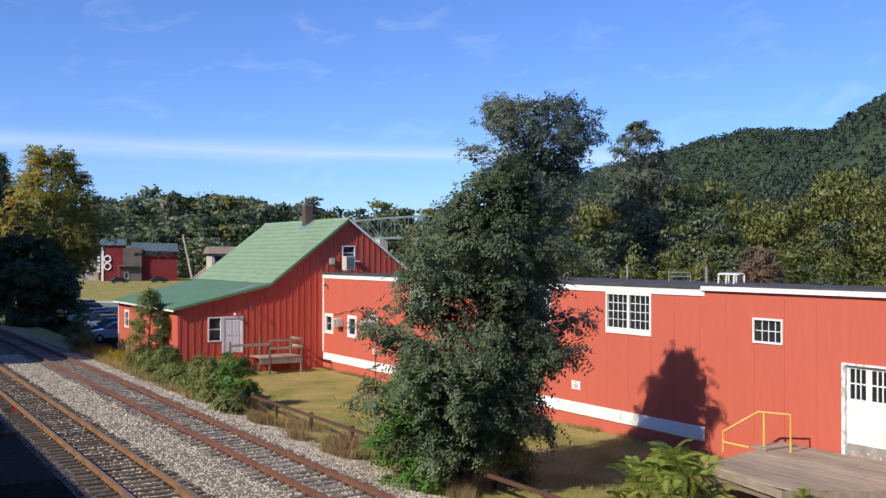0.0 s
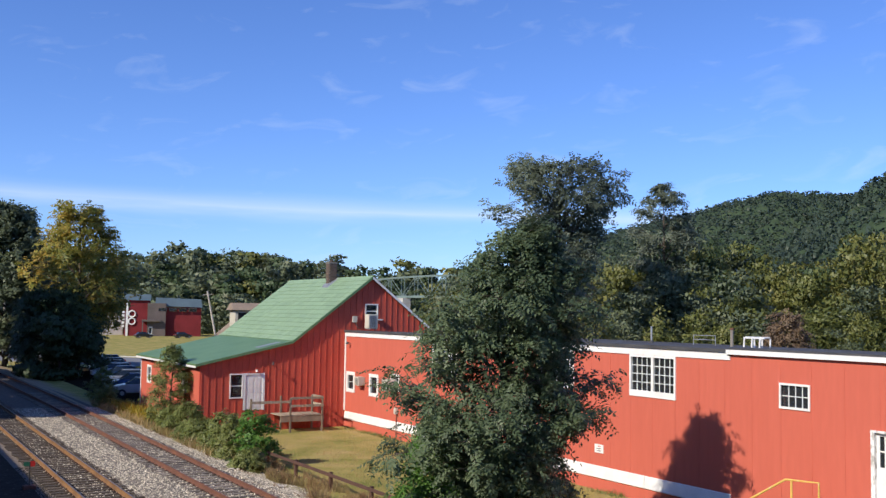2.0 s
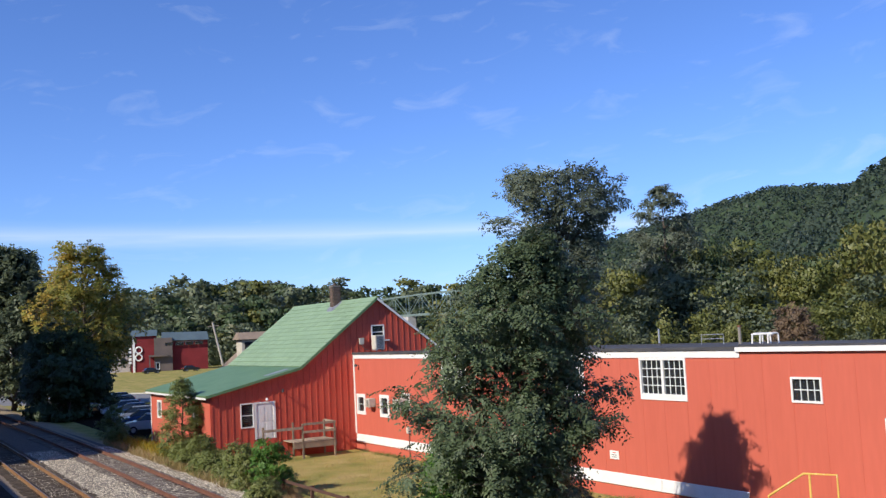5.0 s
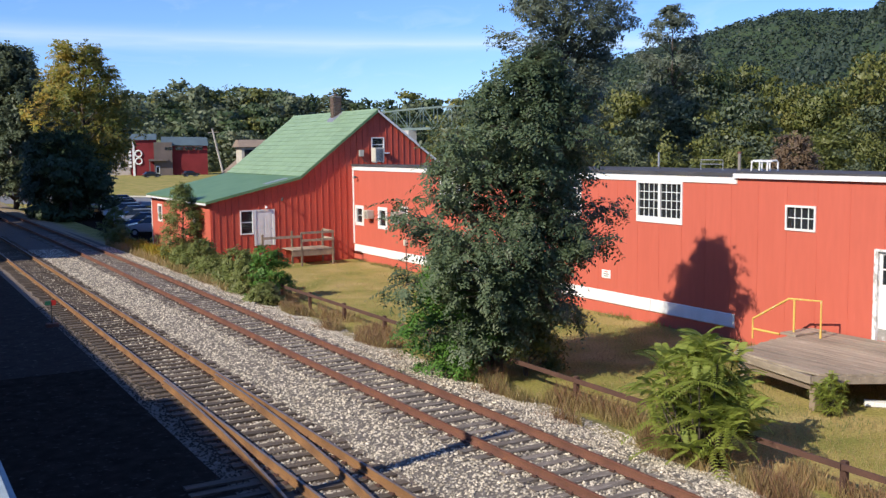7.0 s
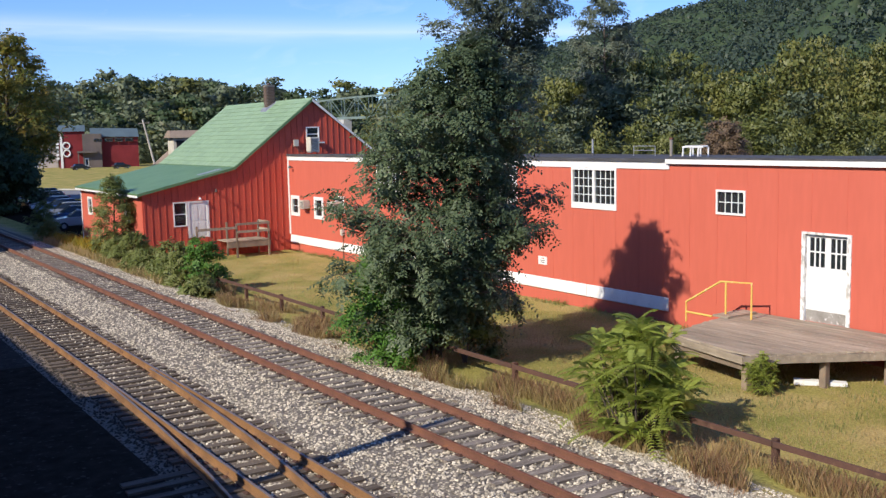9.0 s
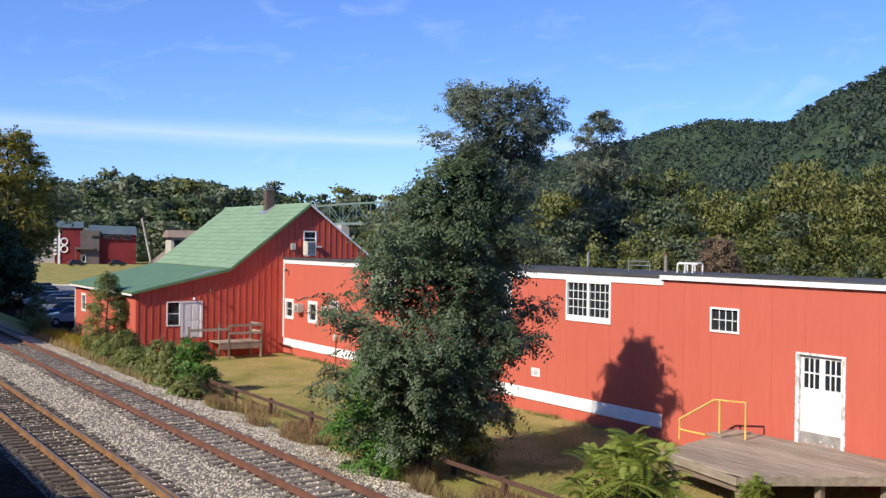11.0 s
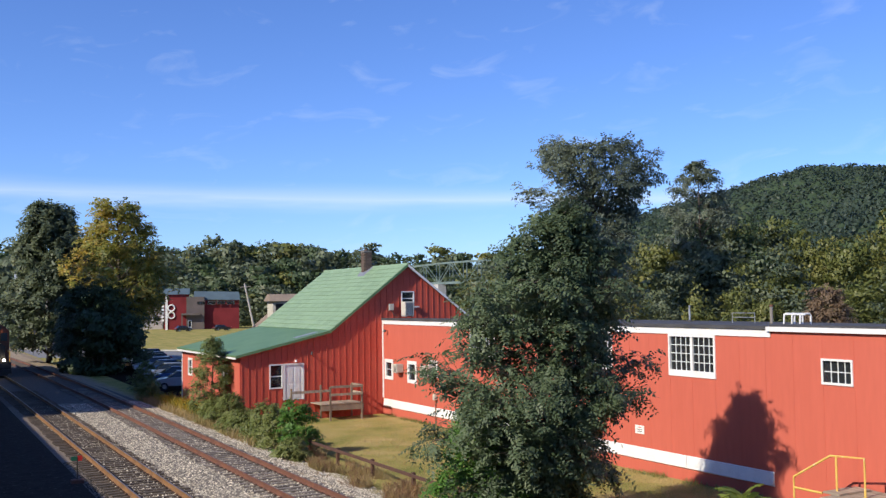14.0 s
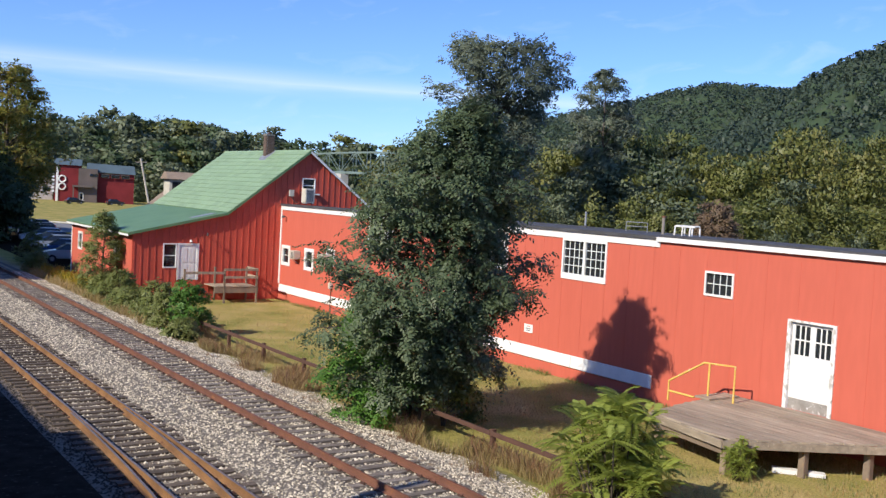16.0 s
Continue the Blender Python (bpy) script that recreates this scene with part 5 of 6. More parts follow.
# Unseen trees, added and sized for the shade they throw on the far tracks.
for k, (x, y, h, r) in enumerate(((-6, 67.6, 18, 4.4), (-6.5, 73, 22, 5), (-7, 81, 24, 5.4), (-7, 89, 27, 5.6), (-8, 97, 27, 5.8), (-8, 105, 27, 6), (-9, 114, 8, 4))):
    tree("broad_tree", (x, y, -0.1), "unseen broadleaf tree added to shade the tracks", M["lf_dark"], h, 2.5, r, shape_of((0, 0.8), (0.4, 1), (1, 0.4)), 110, 1.6, 5000, 2.2, 80 + k, trunk=0.3, limbs=10, group="shade trees")


def sumac(at, seed):
    """Stems with long feathered leaves spreading from their tops."""
    rng = np.random.default_rng(seed)
    e = thing("sumac_shrub", at, "bright green sumac shrub with long feathered leaves", "shrub")
    stems, quad, up_of = Shape(), [], []
    tops = []
    for k in range(54):
        a, q = rng.random() * 6.283, math.sqrt(rng.random())
        h = 0.45 + 2.3 * rng.random() * (1 - 0.22 * q)
        if k < 3:
            h, q = 2.75 - 0.15 * k, 0.25 * k
        p = (math.cos(a) * q * 1.15, math.sin(a) * q * 1.15, h)
        stems.tube([(p[0] * 0.35, p[1] * 0.35, -0.1), (p[0] * 0.7, p[1] * 0.7, h * 0.55), p], [0.028, 0.02, 0.012], 6)
        tops.append(p)
    for p in tops:
        for f in range(8):
            a = f * 0.698 * 2.4 + rng.random()
            el = rng.uniform(-0.45, 1.0)
            d = np.array((math.cos(a) * math.cos(el), math.sin(a) * math.cos(el), math.sin(el)))
            ln = rng.uniform(0.5, 0.85)
            side = unit(np.cross(d, (0, 0, 1.0)))
            upv = np.cross(side, d)
            n = 13
            for i in range(1, n + 1):
                s = i / n
                c = np.array(p) + d * ln * s + np.array((0, 0, -0.45 * ln * s * s))
                lw = 0.17 * (1 - 0.55 * abs(s - 0.45)) * ln / 0.6
                fw = d * 0.029
                for sg in (-1, 1):
                    tip = c + side * sg * lw + d * 0.05 - upv * lw * 0.28
                    mid = c + side * sg * lw * 0.5 + upv * 0.008
                    quad.append((c, mid - fw, tip, mid + fw))
                    up_of.append(upv + (-0.2, -0.1, 0.3))
    for nm, me in (("stem", stems.mesh("stem", M["bark"], True)), ("crown", quads("crown", np.array(quad), M["lf_sumac"], np.array(up_of), 0.5))):
        o = new(nm, me)
        o.parent = e
    return e


sumac((15.35, 15.45, -0.3), 71)
small = sumac((20.85, 16.55, -0.35), 72)
small.scale = (0.3, 0.3, 0.38)
tagged(small, "small green shrub against the dock post")


# ---- grass, weeds, stones ----
def blades(name, rng, pts, height, width, material, label, category):
    n = len(pts)
    a = rng.random(n) * 6.283
    h = height * (0.45 + 0.75 * rng.random((n, 1)))
    side = np.stack([np.cos(a), np.sin(a), 0 * a], -1) * width
    bend = np.stack([np.cos(a * 3.1), np.sin(a * 3.1), 0 * a], -1) * h * (0.15 + 0.4 * rng.random((n, 1)))
    up3 = np.concatenate([0 * h, 0 * h, h], 1)
    q = np.stack([pts - side, pts + side, pts + side * 0.7 + up3 * 0.6 + bend * 0.55, pts + up3 + bend - side * 0.2], 1)
    return tagged(new(name, quads(name, q, material)), label, category, kind="stuff")


rg = np.random.default_rng(17)


def scatter(n, x0, x1, y0, y1, clump=0.0, dens=1.0):
    p = np.stack([x0 + (x1 - x0) * rg.random(n), y0 + (y1 - y0) * rg.random(n) ** dens, np.zeros(n)], -1)
    if clump:
        keep = np.array([noise.noise((q[0] * 0.9, q[1] * 0.6, 3.0)) > -clump for q in p])
        p = p[keep]
    p[:, 2] = [ground_z(q[0], q[1]) - 0.01 for q in p]
    return p


blades("tall_dry_grass", rg, scatter(52000, 14.5, 16.6, 8, 46, -0.08, 1.3), 0.42, 0.006, M["dry"], "tall dry straw-coloured grass along the fence", "grass")
blades("brown_weeds", rg, scatter(26000, 14.4, 16.2, 8, 46, -0.2, 1.3), 0.55, 0.005, M["brownweed"], "rust-brown dead weeds along the fence", "weeds")
blades("verge_weeds", rg, scatter(9000, 14.0, 15.2, 9, 60, -0.1, 1.3), 0.16, 0.008, M["brownweed"], "low brown weeds at the edge of the ballast", "weeds")
blades("dry_weeds", rg, scatter(9000, 14.3, 16.9, 46, 74, 0.2), 0.55, 0.018, M["dry"], "dry weeds along the siding", "weeds")
blades("goldenrod", rg, scatter(3500, 14.9, 16.4, 60, 71, 0.1), 0.8, 0.02, M["goldenrod"], "yellow-green goldenrod in front of the barn", "weeds")
blades("lawn_grass", rg, scatter(46000, 16.4, 26.0, 11, 56, 0.35, 1.6), 0.11, 0.006, M["dry"], "short patchy lawn grass", "grass")
blades("wall_weeds", rg, scatter(3500, 25.5, 25.95, 21, 55, 0.05), 0.22, 0.01, M["lf_bush"], "green weeds along the wall", "weeds")
blades("dock_weeds", rg, scatter(2600, 19.5, 25.8, 11.5, 21, -0.05), 0.16, 0.010, M["lf_bush"], "green weeds round the dock", "weeds")


def stones(n, seed, x0, x1, y0, y1, size, material, label, thin=1.0):
    """Loose crushed stones, each a small pointed lump bedded in the ground."""
    r = np.random.default_rng(seed)
    x = x0 + (x1 - x0) * r.random(n)
    y = y0 + (y1 - y0) * r.random(n) ** 1.5
    keep = (r.random(n) < thin) | (x > 9.0)
    x, y = x[keep], y[keep]
    n = len(x)
    z = np.interp(x, [5.5, 6.1, 9.0, 9.4, 10.3, 10.7, 13.3, 14.1, 14.5, 15.6], [-0.07, -0.026, -0.026, -0.024, -0.024, -0.024, -0.026, -0.10, -0.185, -0.345])
    c = np.stack([x, y, z + 0.004 * r.random(n)], -1)[:, None]
    base = np.array([(1, 0, 0), (0, 1, 0), (-1, 0, 0), (0, -1, 0), (0, 0, 0.8), (0, 0, -0.6)], float)
    v = c + base[None] * size * (0.5 + 0.8 * r.random((n, 6, 1))) + r.normal(0, size * 0.18, (n, 6, 3))
    v = v[:, :5] - (0, 0, size * 0.15)
    tri = np.array([(0, 1, 4), (1, 2, 4), (2, 3, 4), (3, 0, 4)])
    f = (tri[None] + (np.arange(n) * 5)[:, None, None]).reshape(-1)
    me = bpy.data.meshes.new("ballast_stones")
    me.vertices.add(n * 5)
    me.vertices.foreach_set("co", v.astype(np.float32).ravel())
    me.loops.add(len(f))
    me.loops.foreach_set("vertex_index", f.astype(np.int32))
    me.polygons.add(n * 4)
    me.polygons.foreach_set("loop_start", np.arange(0, n * 12, 3, dtype=np.int32))
    me.update(calc_edges=True)
    me.materials.append(material)
    return tagged(new("ballast_stones", me), label, "stones", kind="stuff")


stones(56000, 5, 6.7, 14.6, 9, 71, 0.042, M["stone"], "loose pale grey crushed stones between the tracks", 0.8)
stones(9000, 7, 13.9, 15.3, 9, 50, 0.036, M["stone"], "stones strewn past the edge of the ballast")
# These stones carry the shade in their darker colour.
stones(17000, 6, 2.6, 6.7, 10, 45, 0.04, M["shadestone"], "cinders beside the tracks, coloured dark for the shade")


# ---- woods and hills ----
def templates(blobs, blob, count, leaf, low=0.3):
    """Six crowns of unit height and radius with the way their tufts face, to be turned and scaled."""
    out = []
    for k in range(6):
        prof2 = (shape_of((0, 0.75), (0.3, 1), (0.65, 0.85), (1, 0.25)), shape_of((0, 0.6), (0.5, 1), (0.85, 0.75), (1, 0.3)), shape_of((0, 0.9), (0.25, 1), (1, 0.15)))[k % 3]
        r = np.random.default_rng(200 + k)
        q, f = leaves(r, envelope(r, blobs, 9.4, low, 2.6, prof2, blob, tufts=blobs), count, leaf, 0.8, 0.6, 0.6, 0.9)
        ax = q.mean(1) * (1, 1, 0)
        out.append((q / (3.3, 3.3, 10.0), unit(f + 0.5 * unit(ax))))
    return out


def woods(name, spots, material, label, kinds, seed, category="woods", bend=0.7, lift=0.0):
    """Trees of the woods as one mass. spots: (x, y, base, height, radius)."""
    r = np.random.default_rng(seed)
    out, facing = [], []
    for x, y, z0, h, rad in spots:
        q, f = kinds[r.integers(len(kinds))]
        a = r.random() * 6.283
        c, s = math.cos(a), math.sin(a)
        out.append(np.stack([(q[..., 0] * c - q[..., 1] * s) * rad + x, (q[..., 0] * s + q[..., 1] * c) * rad + y, q[..., 2] * h + z0], -1))
        facing.append(np.stack([f[:, 0] * c - f[:, 1] * s, f[:, 0] * s + f[:, 1] * c, f[:, 2]], -1))
    return tagged(new(name, quads(name, np.concatenate(out), material, np.concatenate(facing) + (0, 0, lift), bend)), label, category, kind="stuff")


def hill(name, a0, a1, dist, els, depth, material, label, fine=(60, 14), lump=0.0):
    """A ridge dist away between two bearings; els: (bearing, height angle) of its crest."""
    s = Shape()
    na, nr = fine
    az_, el_ = zip(*els)
    for i in range(na + 1):
        a = a0 + (a1 - a0) * i / na
        top = dist * math.tan(radians(np.interp(a, az_, el_))) + 6.6
        for j in range(nr + 1):
            q = j / nr
            d = dist - depth + depth * 1.6 * q
            f = math.sin(min(q * 1.6, 1.0) * math.pi / 2) ** 1.6 if q * 1.6 < 1 else math.cos((q * 1.6 - 1) / 0.6 * math.pi / 2)
            x, y, _ = polar(a, d)
            z = -1 + (top + 1) * max(f, 0) + 1.5 * noise.noise((a * 0.9, q * 9, 2.0)) * f
            if lump:
                near = noise.voronoi(Vector((x, y, 0)) / lump)[0][0]
                z += lump * (0.75 * (0.6 - near) + 0.35 * noise.noise((x / lump * 3, y / lump * 3, 1.0)) + 0.5 * noise.noise((x / lump / 4, y / lump / 4, 5.0)))
            s.v.append((x, y, z))
    for i in range(na):
        for j in range(nr):
            b = i * (nr + 1) + j
            s.f.append((b, b + 1, b + nr + 2, b + nr + 1))
    ob = tagged(part(name, s, material, smooth=True), label, "hill", kind="structure")

    def level(a, d):
        top2 = dist * math.tan(radians(np.interp(a, az_, el_))) + 6.6
        q = (d - dist + depth) / (depth * 1.6)
        f = math.sin(min(q * 1.6, 1.0) * math.pi / 2) ** 1.6 if q * 1.6 < 1 else math.cos((q * 1.6 - 1) / 0.6 * math.pi / 2)
        return -1 + (top2 + 1) * max(f, 0)
    return level


hill_m = mat("hill_forest", (0.042, 0.066, 0.037), (0.058, 0.085, 0.045), 0.02, 0.95, 0.6, 0.35, c3=(0.07, 0.09, 0.045), patch=0.3, spec=0.05)
rw = random.Random(4)
lv1 = hill("hill_back", 26, 60, 1100, [(26, 1.0), (34, 2.5), (38, 3.85), (41.3, 4.75), (43.8, 5.3), (46.3, 5.95), (49, 6.5), (51.1, 6.35), (54, 6.15), (60, 6.1)], 620, hill_m, "far wooded green ridge", (330, 100), 9.0)
lv2 = hill("hill_front", 44, 82, 720, [(44, 0.3), (47, 1.9), (50, 4.2), (52.5, 5.7), (54, 6.75), (55.6, 7.55), (57.5, 8.35), (62, 10.4), (70, 11.5), (82, 11)], 480, hill_m, "nearer wooded green hill", (360, 100), 8.0)
lv3 = hill("hill_valley", -30, 40, 460, [(-30, 1.5), (2, 1.5), (13, 1.7), (18, 1.6), (20, 1.2), (26, 1.1), (31, 0.8), (40, 0.6)], 150, hill_m, "low wooded rise beyond the town")
kinds_far = templates(9, 1.6, 21, 2.0)
kinds_mid = templates(40, 1.1, 480, 0.85)
kinds_near = templates(60, 0.85, 3400, 0.275)
spots = []
for k in range(4800):
    a, d = 36 + 20 * (k % 120 + rw.random()) / 120, 1130 - 600 * ((k // 120 + rw.random()) / 40) ** 1.3
    spots.append((*polar(a, d)[:2], lv1(a, d) - 4, rw.uniform(8, 12), rw.uniform(3.8, 6)))
for k in range(4400):
    a, d = 48 + 15 * (k % 110 + rw.random()) / 110, 740 - 430 * ((k // 110 + rw.random()) / 40) ** 1.2
    spots.append((*polar(a, d)[:2], lv2(a, d) - 4, rw.uniform(7, 11), rw.uniform(2.8, 4.6)))
woods("far_woods", spots, M["lf_far"], "far green trees along the ridges", kinds_far, 1, bend=0.93, lift=0.5)
mixed = {"lf_dark": [], "lf_wood": [], "lf_olive": []}
for _ in range(400):
    a, q = rw.uniform(-3, 32), rw.uniform(0.0, 1.0)
    d = 320 + 140 * q
    mixed[rw.choice(["lf_dark", "lf_dark", "lf_wood", "lf_wood", "lf_wood", "lf_olive"])].append((*polar(a, d)[:2], lv3(a, d) - 1, rw.uniform(9, 19), rw.uniform(6, 10)))
for kind, label in (("lf_dark", "dark green woods beyond the town"), ("lf_wood", "mid-green woods beyond the town"), ("lf_olive", "olive-green trees in the woods beyond the town")):
    woods("valley_woods", mixed[kind], M[kind], label, kinds_mid, 3)

tops = [(30, 2.0), (36, 2.5), (39, 2.6), (40.6, 4.1), (42, 4.9), (45, 5.2), (46.5, 4.9), (48, 3.2), (50, 3.6), (51.5, 4.3), (54, 4.7), (57, 4.4), (66, 5)]
ta, te = zip(*tops)
groups = {"lf_wood": [], "lf_olive": [], "lf_dark": []}
for k in range(96):
    a = 31 + 33 * (k + rw.random()) / 96
    far = rw.random()
    d = 84 + 46 * far
    h = (6.9 + d * math.tan(radians(np.interp(a, ta, te)))) * (rw.uniform(0.86, 1.06) if far > 0.3 else rw.uniform(0.55, 0.85))
    sunny = 0.15 if a < 44 else (0.45 if a < 47 else 0.8)
    kind = "lf_olive" if rw.random() < sunny else rw.choice(["lf_wood", "lf_wood", "lf_dark"])
    groups[kind].append((*polar(a, d)[:2], -0.4, h, rw.uniform(3.4, 5.6)))
for k in range(26):
    a, d = 32 + 31 * (k + rw.random()) / 26, rw.uniform(74, 80)
    groups[rw.choice(["lf_wood", "lf_olive", "lf_olive"])].append((*polar(a, d)[:2], -0.4, rw.uniform(5.5, 8.5), rw.uniform(2.0, 3.2)))
woods("near_woods", groups["lf_wood"], M["lf_wood"], "green broadleaf woods behind the long building", kinds_near, 4)
woods("near_woods", groups["lf_olive"], M["lf_olive"], "olive-green vine-hung woods behind the long building", kinds_near, 5)
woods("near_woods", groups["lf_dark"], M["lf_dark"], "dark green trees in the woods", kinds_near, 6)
tagged(part("woods_floor", Shape().hexa([polar(30, 140, -0.5), polar(66, 140, -0.5), polar(66, 150, -0.5), polar(30, 150, -0.5)], [polar(30, 140, 5), polar(66, 140, 5), polar(66, 150, 6), polar(30, 150, 6)]), hill_m), "dark wooded bank behind the trees", "bank", kind="structure")
spots = [(*polar(rw.uniform(0, 7.5), rw.uniform(190, 260))[:2], -0.4, rw.uniform(12, 17), rw.uniform(4, 6)) for _ in range(26)]
spots += [(*polar(rw.uniform(12, 26), rw.uniform(300, 330))[:2], -0.4, rw.uniform(8, 13), rw.uniform(3.5, 5.5)) for _ in range(36)]
woods("town_trees", spots, M["lf_wood"], "green trees of the town", kinds_mid, 7)


# ---- far things ----
road = Shape().hexa([polar(4, 150, -0.34), polar(14.2, 128, -0.34), polar(14.2, 150, -0.34), polar(4, 178, -0.34)], [polar(4, 150, -0.32), polar(14.2, 128, -0.32), polar(14.2, 150, -0.32), polar(4, 178, -0.32)])
tagged(part("road", road, M["road"]), "pale grey road beside the car park", "road", kind="structure")
lot = Shape().hexa([(16.8, 74, -0.345), (40, 74, -0.345), (40, 118, -0.345), (17.5, 128, -0.345)], [(16.8, 74, -0.325), (40, 74, -0.325), (40, 118, -0.325), (17.5, 128, -0.325)])
tagged(part("car_park", lot, M["asphalt"]), "asphalt car park beyond the barn", "car park", kind="structure")
kb = Shape().beam(polar(4, 180, -0.28), polar(14.4, 151.5, -0.28), 0.5, 0.16)
tagged(part("kerb", kb, M["concrete"]), "pale concrete kerb along the road", "kerb", kind="structure")


def car(at, yaw, paint, label):
    e = thing("car", (0, 0, 0), label, "car", "parked cars")
    side = [(-2.2, 0.35), (-2.25, 0.8), (-1.9, 1.0), (-1.1, 1.05), (1.0, 1.02), (2.0, 0.85), (2.2, 0.6), (2.2, 0.35)]
    body = soft(Shape().prism(side, -0.88, 0.88, "y").mesh("body", paint), 0.07)
    cabin = soft(Shape().hexa([(-1.75, -0.8, 1.0), (1.05, -0.8, 1.0), (1.05, 0.8, 1.0), (-1.75, 0.8, 1.0)], [(-1.35, -0.62, 1.5), (0.25, -0.62, 1.5), (0.25, 0.62, 1.5), (-1.35, 0.62, 1.5)]).mesh("cabin", M["carglass"]), 0.05)
    roof = soft(Shape().box(-1.38, -0.63, 1.47, 0.28, 0.63, 1.54).mesh("roof", paint), 0.03)
    for nm, me in (("body", body), ("cabin", cabin), ("roof", roof)):
        o = new(nm, me)
        o.parent = e
    for x in (-1.35, 1.35):
        for y in (-0.82, 0.82):
            o = new("wheel", Shape().tube([(x, y - 0.1, 0.32), (x, y + 0.1, 0.32)], [0.32, 0.32], 14).mesh("wheel", M["tyre"]))
            o.parent = e
            h = new("rim", Shape().tube([(x, y - 0.11, 0.32), (x, y + 0.11, 0.32)], [0.18, 0.18], 10).mesh("rim", M["metal"]))
            h.parent = o
    for y in (-0.62, 0.62):
        o = new("headlight", Shape().box(2.08, y - 0.16, 0.66, 2.2, y + 0.16, 0.8).mesh("headlight", M["white"]))
        o.parent = e
        o = new("tail_light", Shape().box(-2.26, y - 0.14, 0.75, -2.18, y + 0.14, 0.92).mesh("tail_light", M["signred"]))
        o.parent = e
    e.matrix_basis = pose(*at, 0, 0, yaw)
    return e


def paint(name, c):
    m, nt, b, _ = nodes_of(name)
    b.inputs["Base Color"].default_value = (*c, 1)
    b.inputs["Roughness"].default_value = 0.3
    b.inputs["Metallic"].default_value = 0.3
    b.inputs["Coat Weight"].default_value = 0.6
    return m


M["carglass"] = paint("dark_car_glass", (0.02, 0.03, 0.04))
silver, blue, black, white = paint("silver_car_paint", (0.45, 0.48, 0.52)), paint("blue_car_paint", (0.05, 0.12, 0.30)), paint("black_car_paint", (0.02, 0.02, 0.025)), paint("white_car_paint", (0.7, 0.72, 0.75))
for k, (x, y, c, nm) in enumerate(((19.6, 82, silver, "silver"), (20.3, 87.5, blue, "blue"), (21.0, 93, silver, "silver"), (21.8, 99, blue, "blue"), (22.5, 105, white, "white"), (23.3, 111, black, "black"), (24.6, 117, silver, "silver"), (25.6, 124, blue, "blue"))):
    car((x, y, -0.325), 172 + 3 * (k % 3), c, nm + " car parked in the car park")


for x, y, c, nm in ((*polar(13.6, 262)[:2], black, "black"), (*polar(15.7, 264)[:2], black, "black")):
    car((x, y, -0.35), 8, c, nm + " car parked before the red building")


def far_building():
    """Red two-storey building with a teal roof, a dark middle block and round signs."""
    e = thing("red_building", polar(14.5, 285, -0.35), "dark red two-storey building with blue-grey roofs", "building")
    m = Matrix.Translation(polar(14.5, 282, 0)) @ Matrix.Rotation(radians(-14.5), 4, "Z")

    def put(name, s, material, parent=None, label=""):
        s.v = [tuple(m @ Vector(p)) for p in s.v]
        return part(name, s, material, parent or e, label)
    put("wing", Shape().box(-9.6, 0, -0.5, -3, 12, 9.3), M["farred"])
    put("roof", Shape().hexa([(-10, -0.5, 9.3), (-2.8, -0.5, 9.3), (-2.8, 12, 9.3), (-10, 12, 9.3)], [(-9.4, 2.5, 11.0), (-2.8, 2.5, 11.0), (-2.8, 10, 11.0), (-9.4, 10, 11.0)]), M["slate"], label="teal hipped roof")
    put("middle_block", Shape().box(-3.6, -1.2, -0.5, 1.2, 10, 8.6), M["farwall"])
    put("main_block", Shape().box(1.2, 0, -0.5, 10.6, 12, 7.6), M["farred"])
    put("roof", Shape().hexa([(-1.6, -0.6, 7.9), (10.9, -0.6, 7.6), (10.9, 12, 7.6), (-1.6, 12, 7.9)], [(-1.6, 2, 10.2), (10.6, 2, 9.9), (10.6, 10, 9.9), (-1.6, 10, 10.2)]), M["slate"], label="blue-grey metal roof")
    put("porch", Shape().box(-5.0, -2.5, 3.6, 0.0, -0.01, 4.1), M["farwall"])
    put("porch_post", Shape().box(-4.9, -2.4, -0.4, -4.6, -2.1, 3.6), M["farwall"])
    d = put("door", Shape().box(-3.2, -1.3, -0.4, -2.2, -1.21, 2.2), M["white"])
    put("pane", Shape().box(-3.0, -1.34, 0.4, -2.4, -1.31, 1.9), M["glass"], d)
    for x in (-0.8, 2.0, 4.6, 7.2):
        w = put("window", Shape().box(x, -0.62 if x > 0 else -1.25, 6.4, x + 2.2, -0.58 if x > 0 else -1.21, 7.4), M["farwall"])
        put("pane", Shape().box(x + 0.1, -0.66 if x > 0 else -1.29, 6.5, x + 2.1, -0.63 if x > 0 else -1.26, 7.3), M["glass"], w)
    put("pilaster", Shape().box(-9.2, -0.25, -0.5, -8.6, -0.02, 9.2), M["white"])
    for z in (3.6, 5.6):
        ring = [((-7.6 + math.cos(t) * 0.85), -0.15, z + math.sin(t) * 0.85) for t in (2 * math.pi * k / 16 for k in range(17))]
        put("round_sign", Shape().tube(ring, [0.2] * 17, 6), M["white"], label="white ring-shaped sign")
    for k in range(7):
        z = 2.0 + k * 0.95
        put("bar", Shape().box(-10.2, -0.3, z, -9.5, -0.05, z + 0.6), M["white"], label="pale upright lettering as a bar")
    return e


far_building()
gs2 = thing("grey_shed", polar(11.8, 300, -0.35), "pale grey gabled shed with round windows", "shed")
sm = Matrix.Translation(polar(11.9, 292, 0)) @ Matrix.Rotation(radians(-12), 4, "Z")
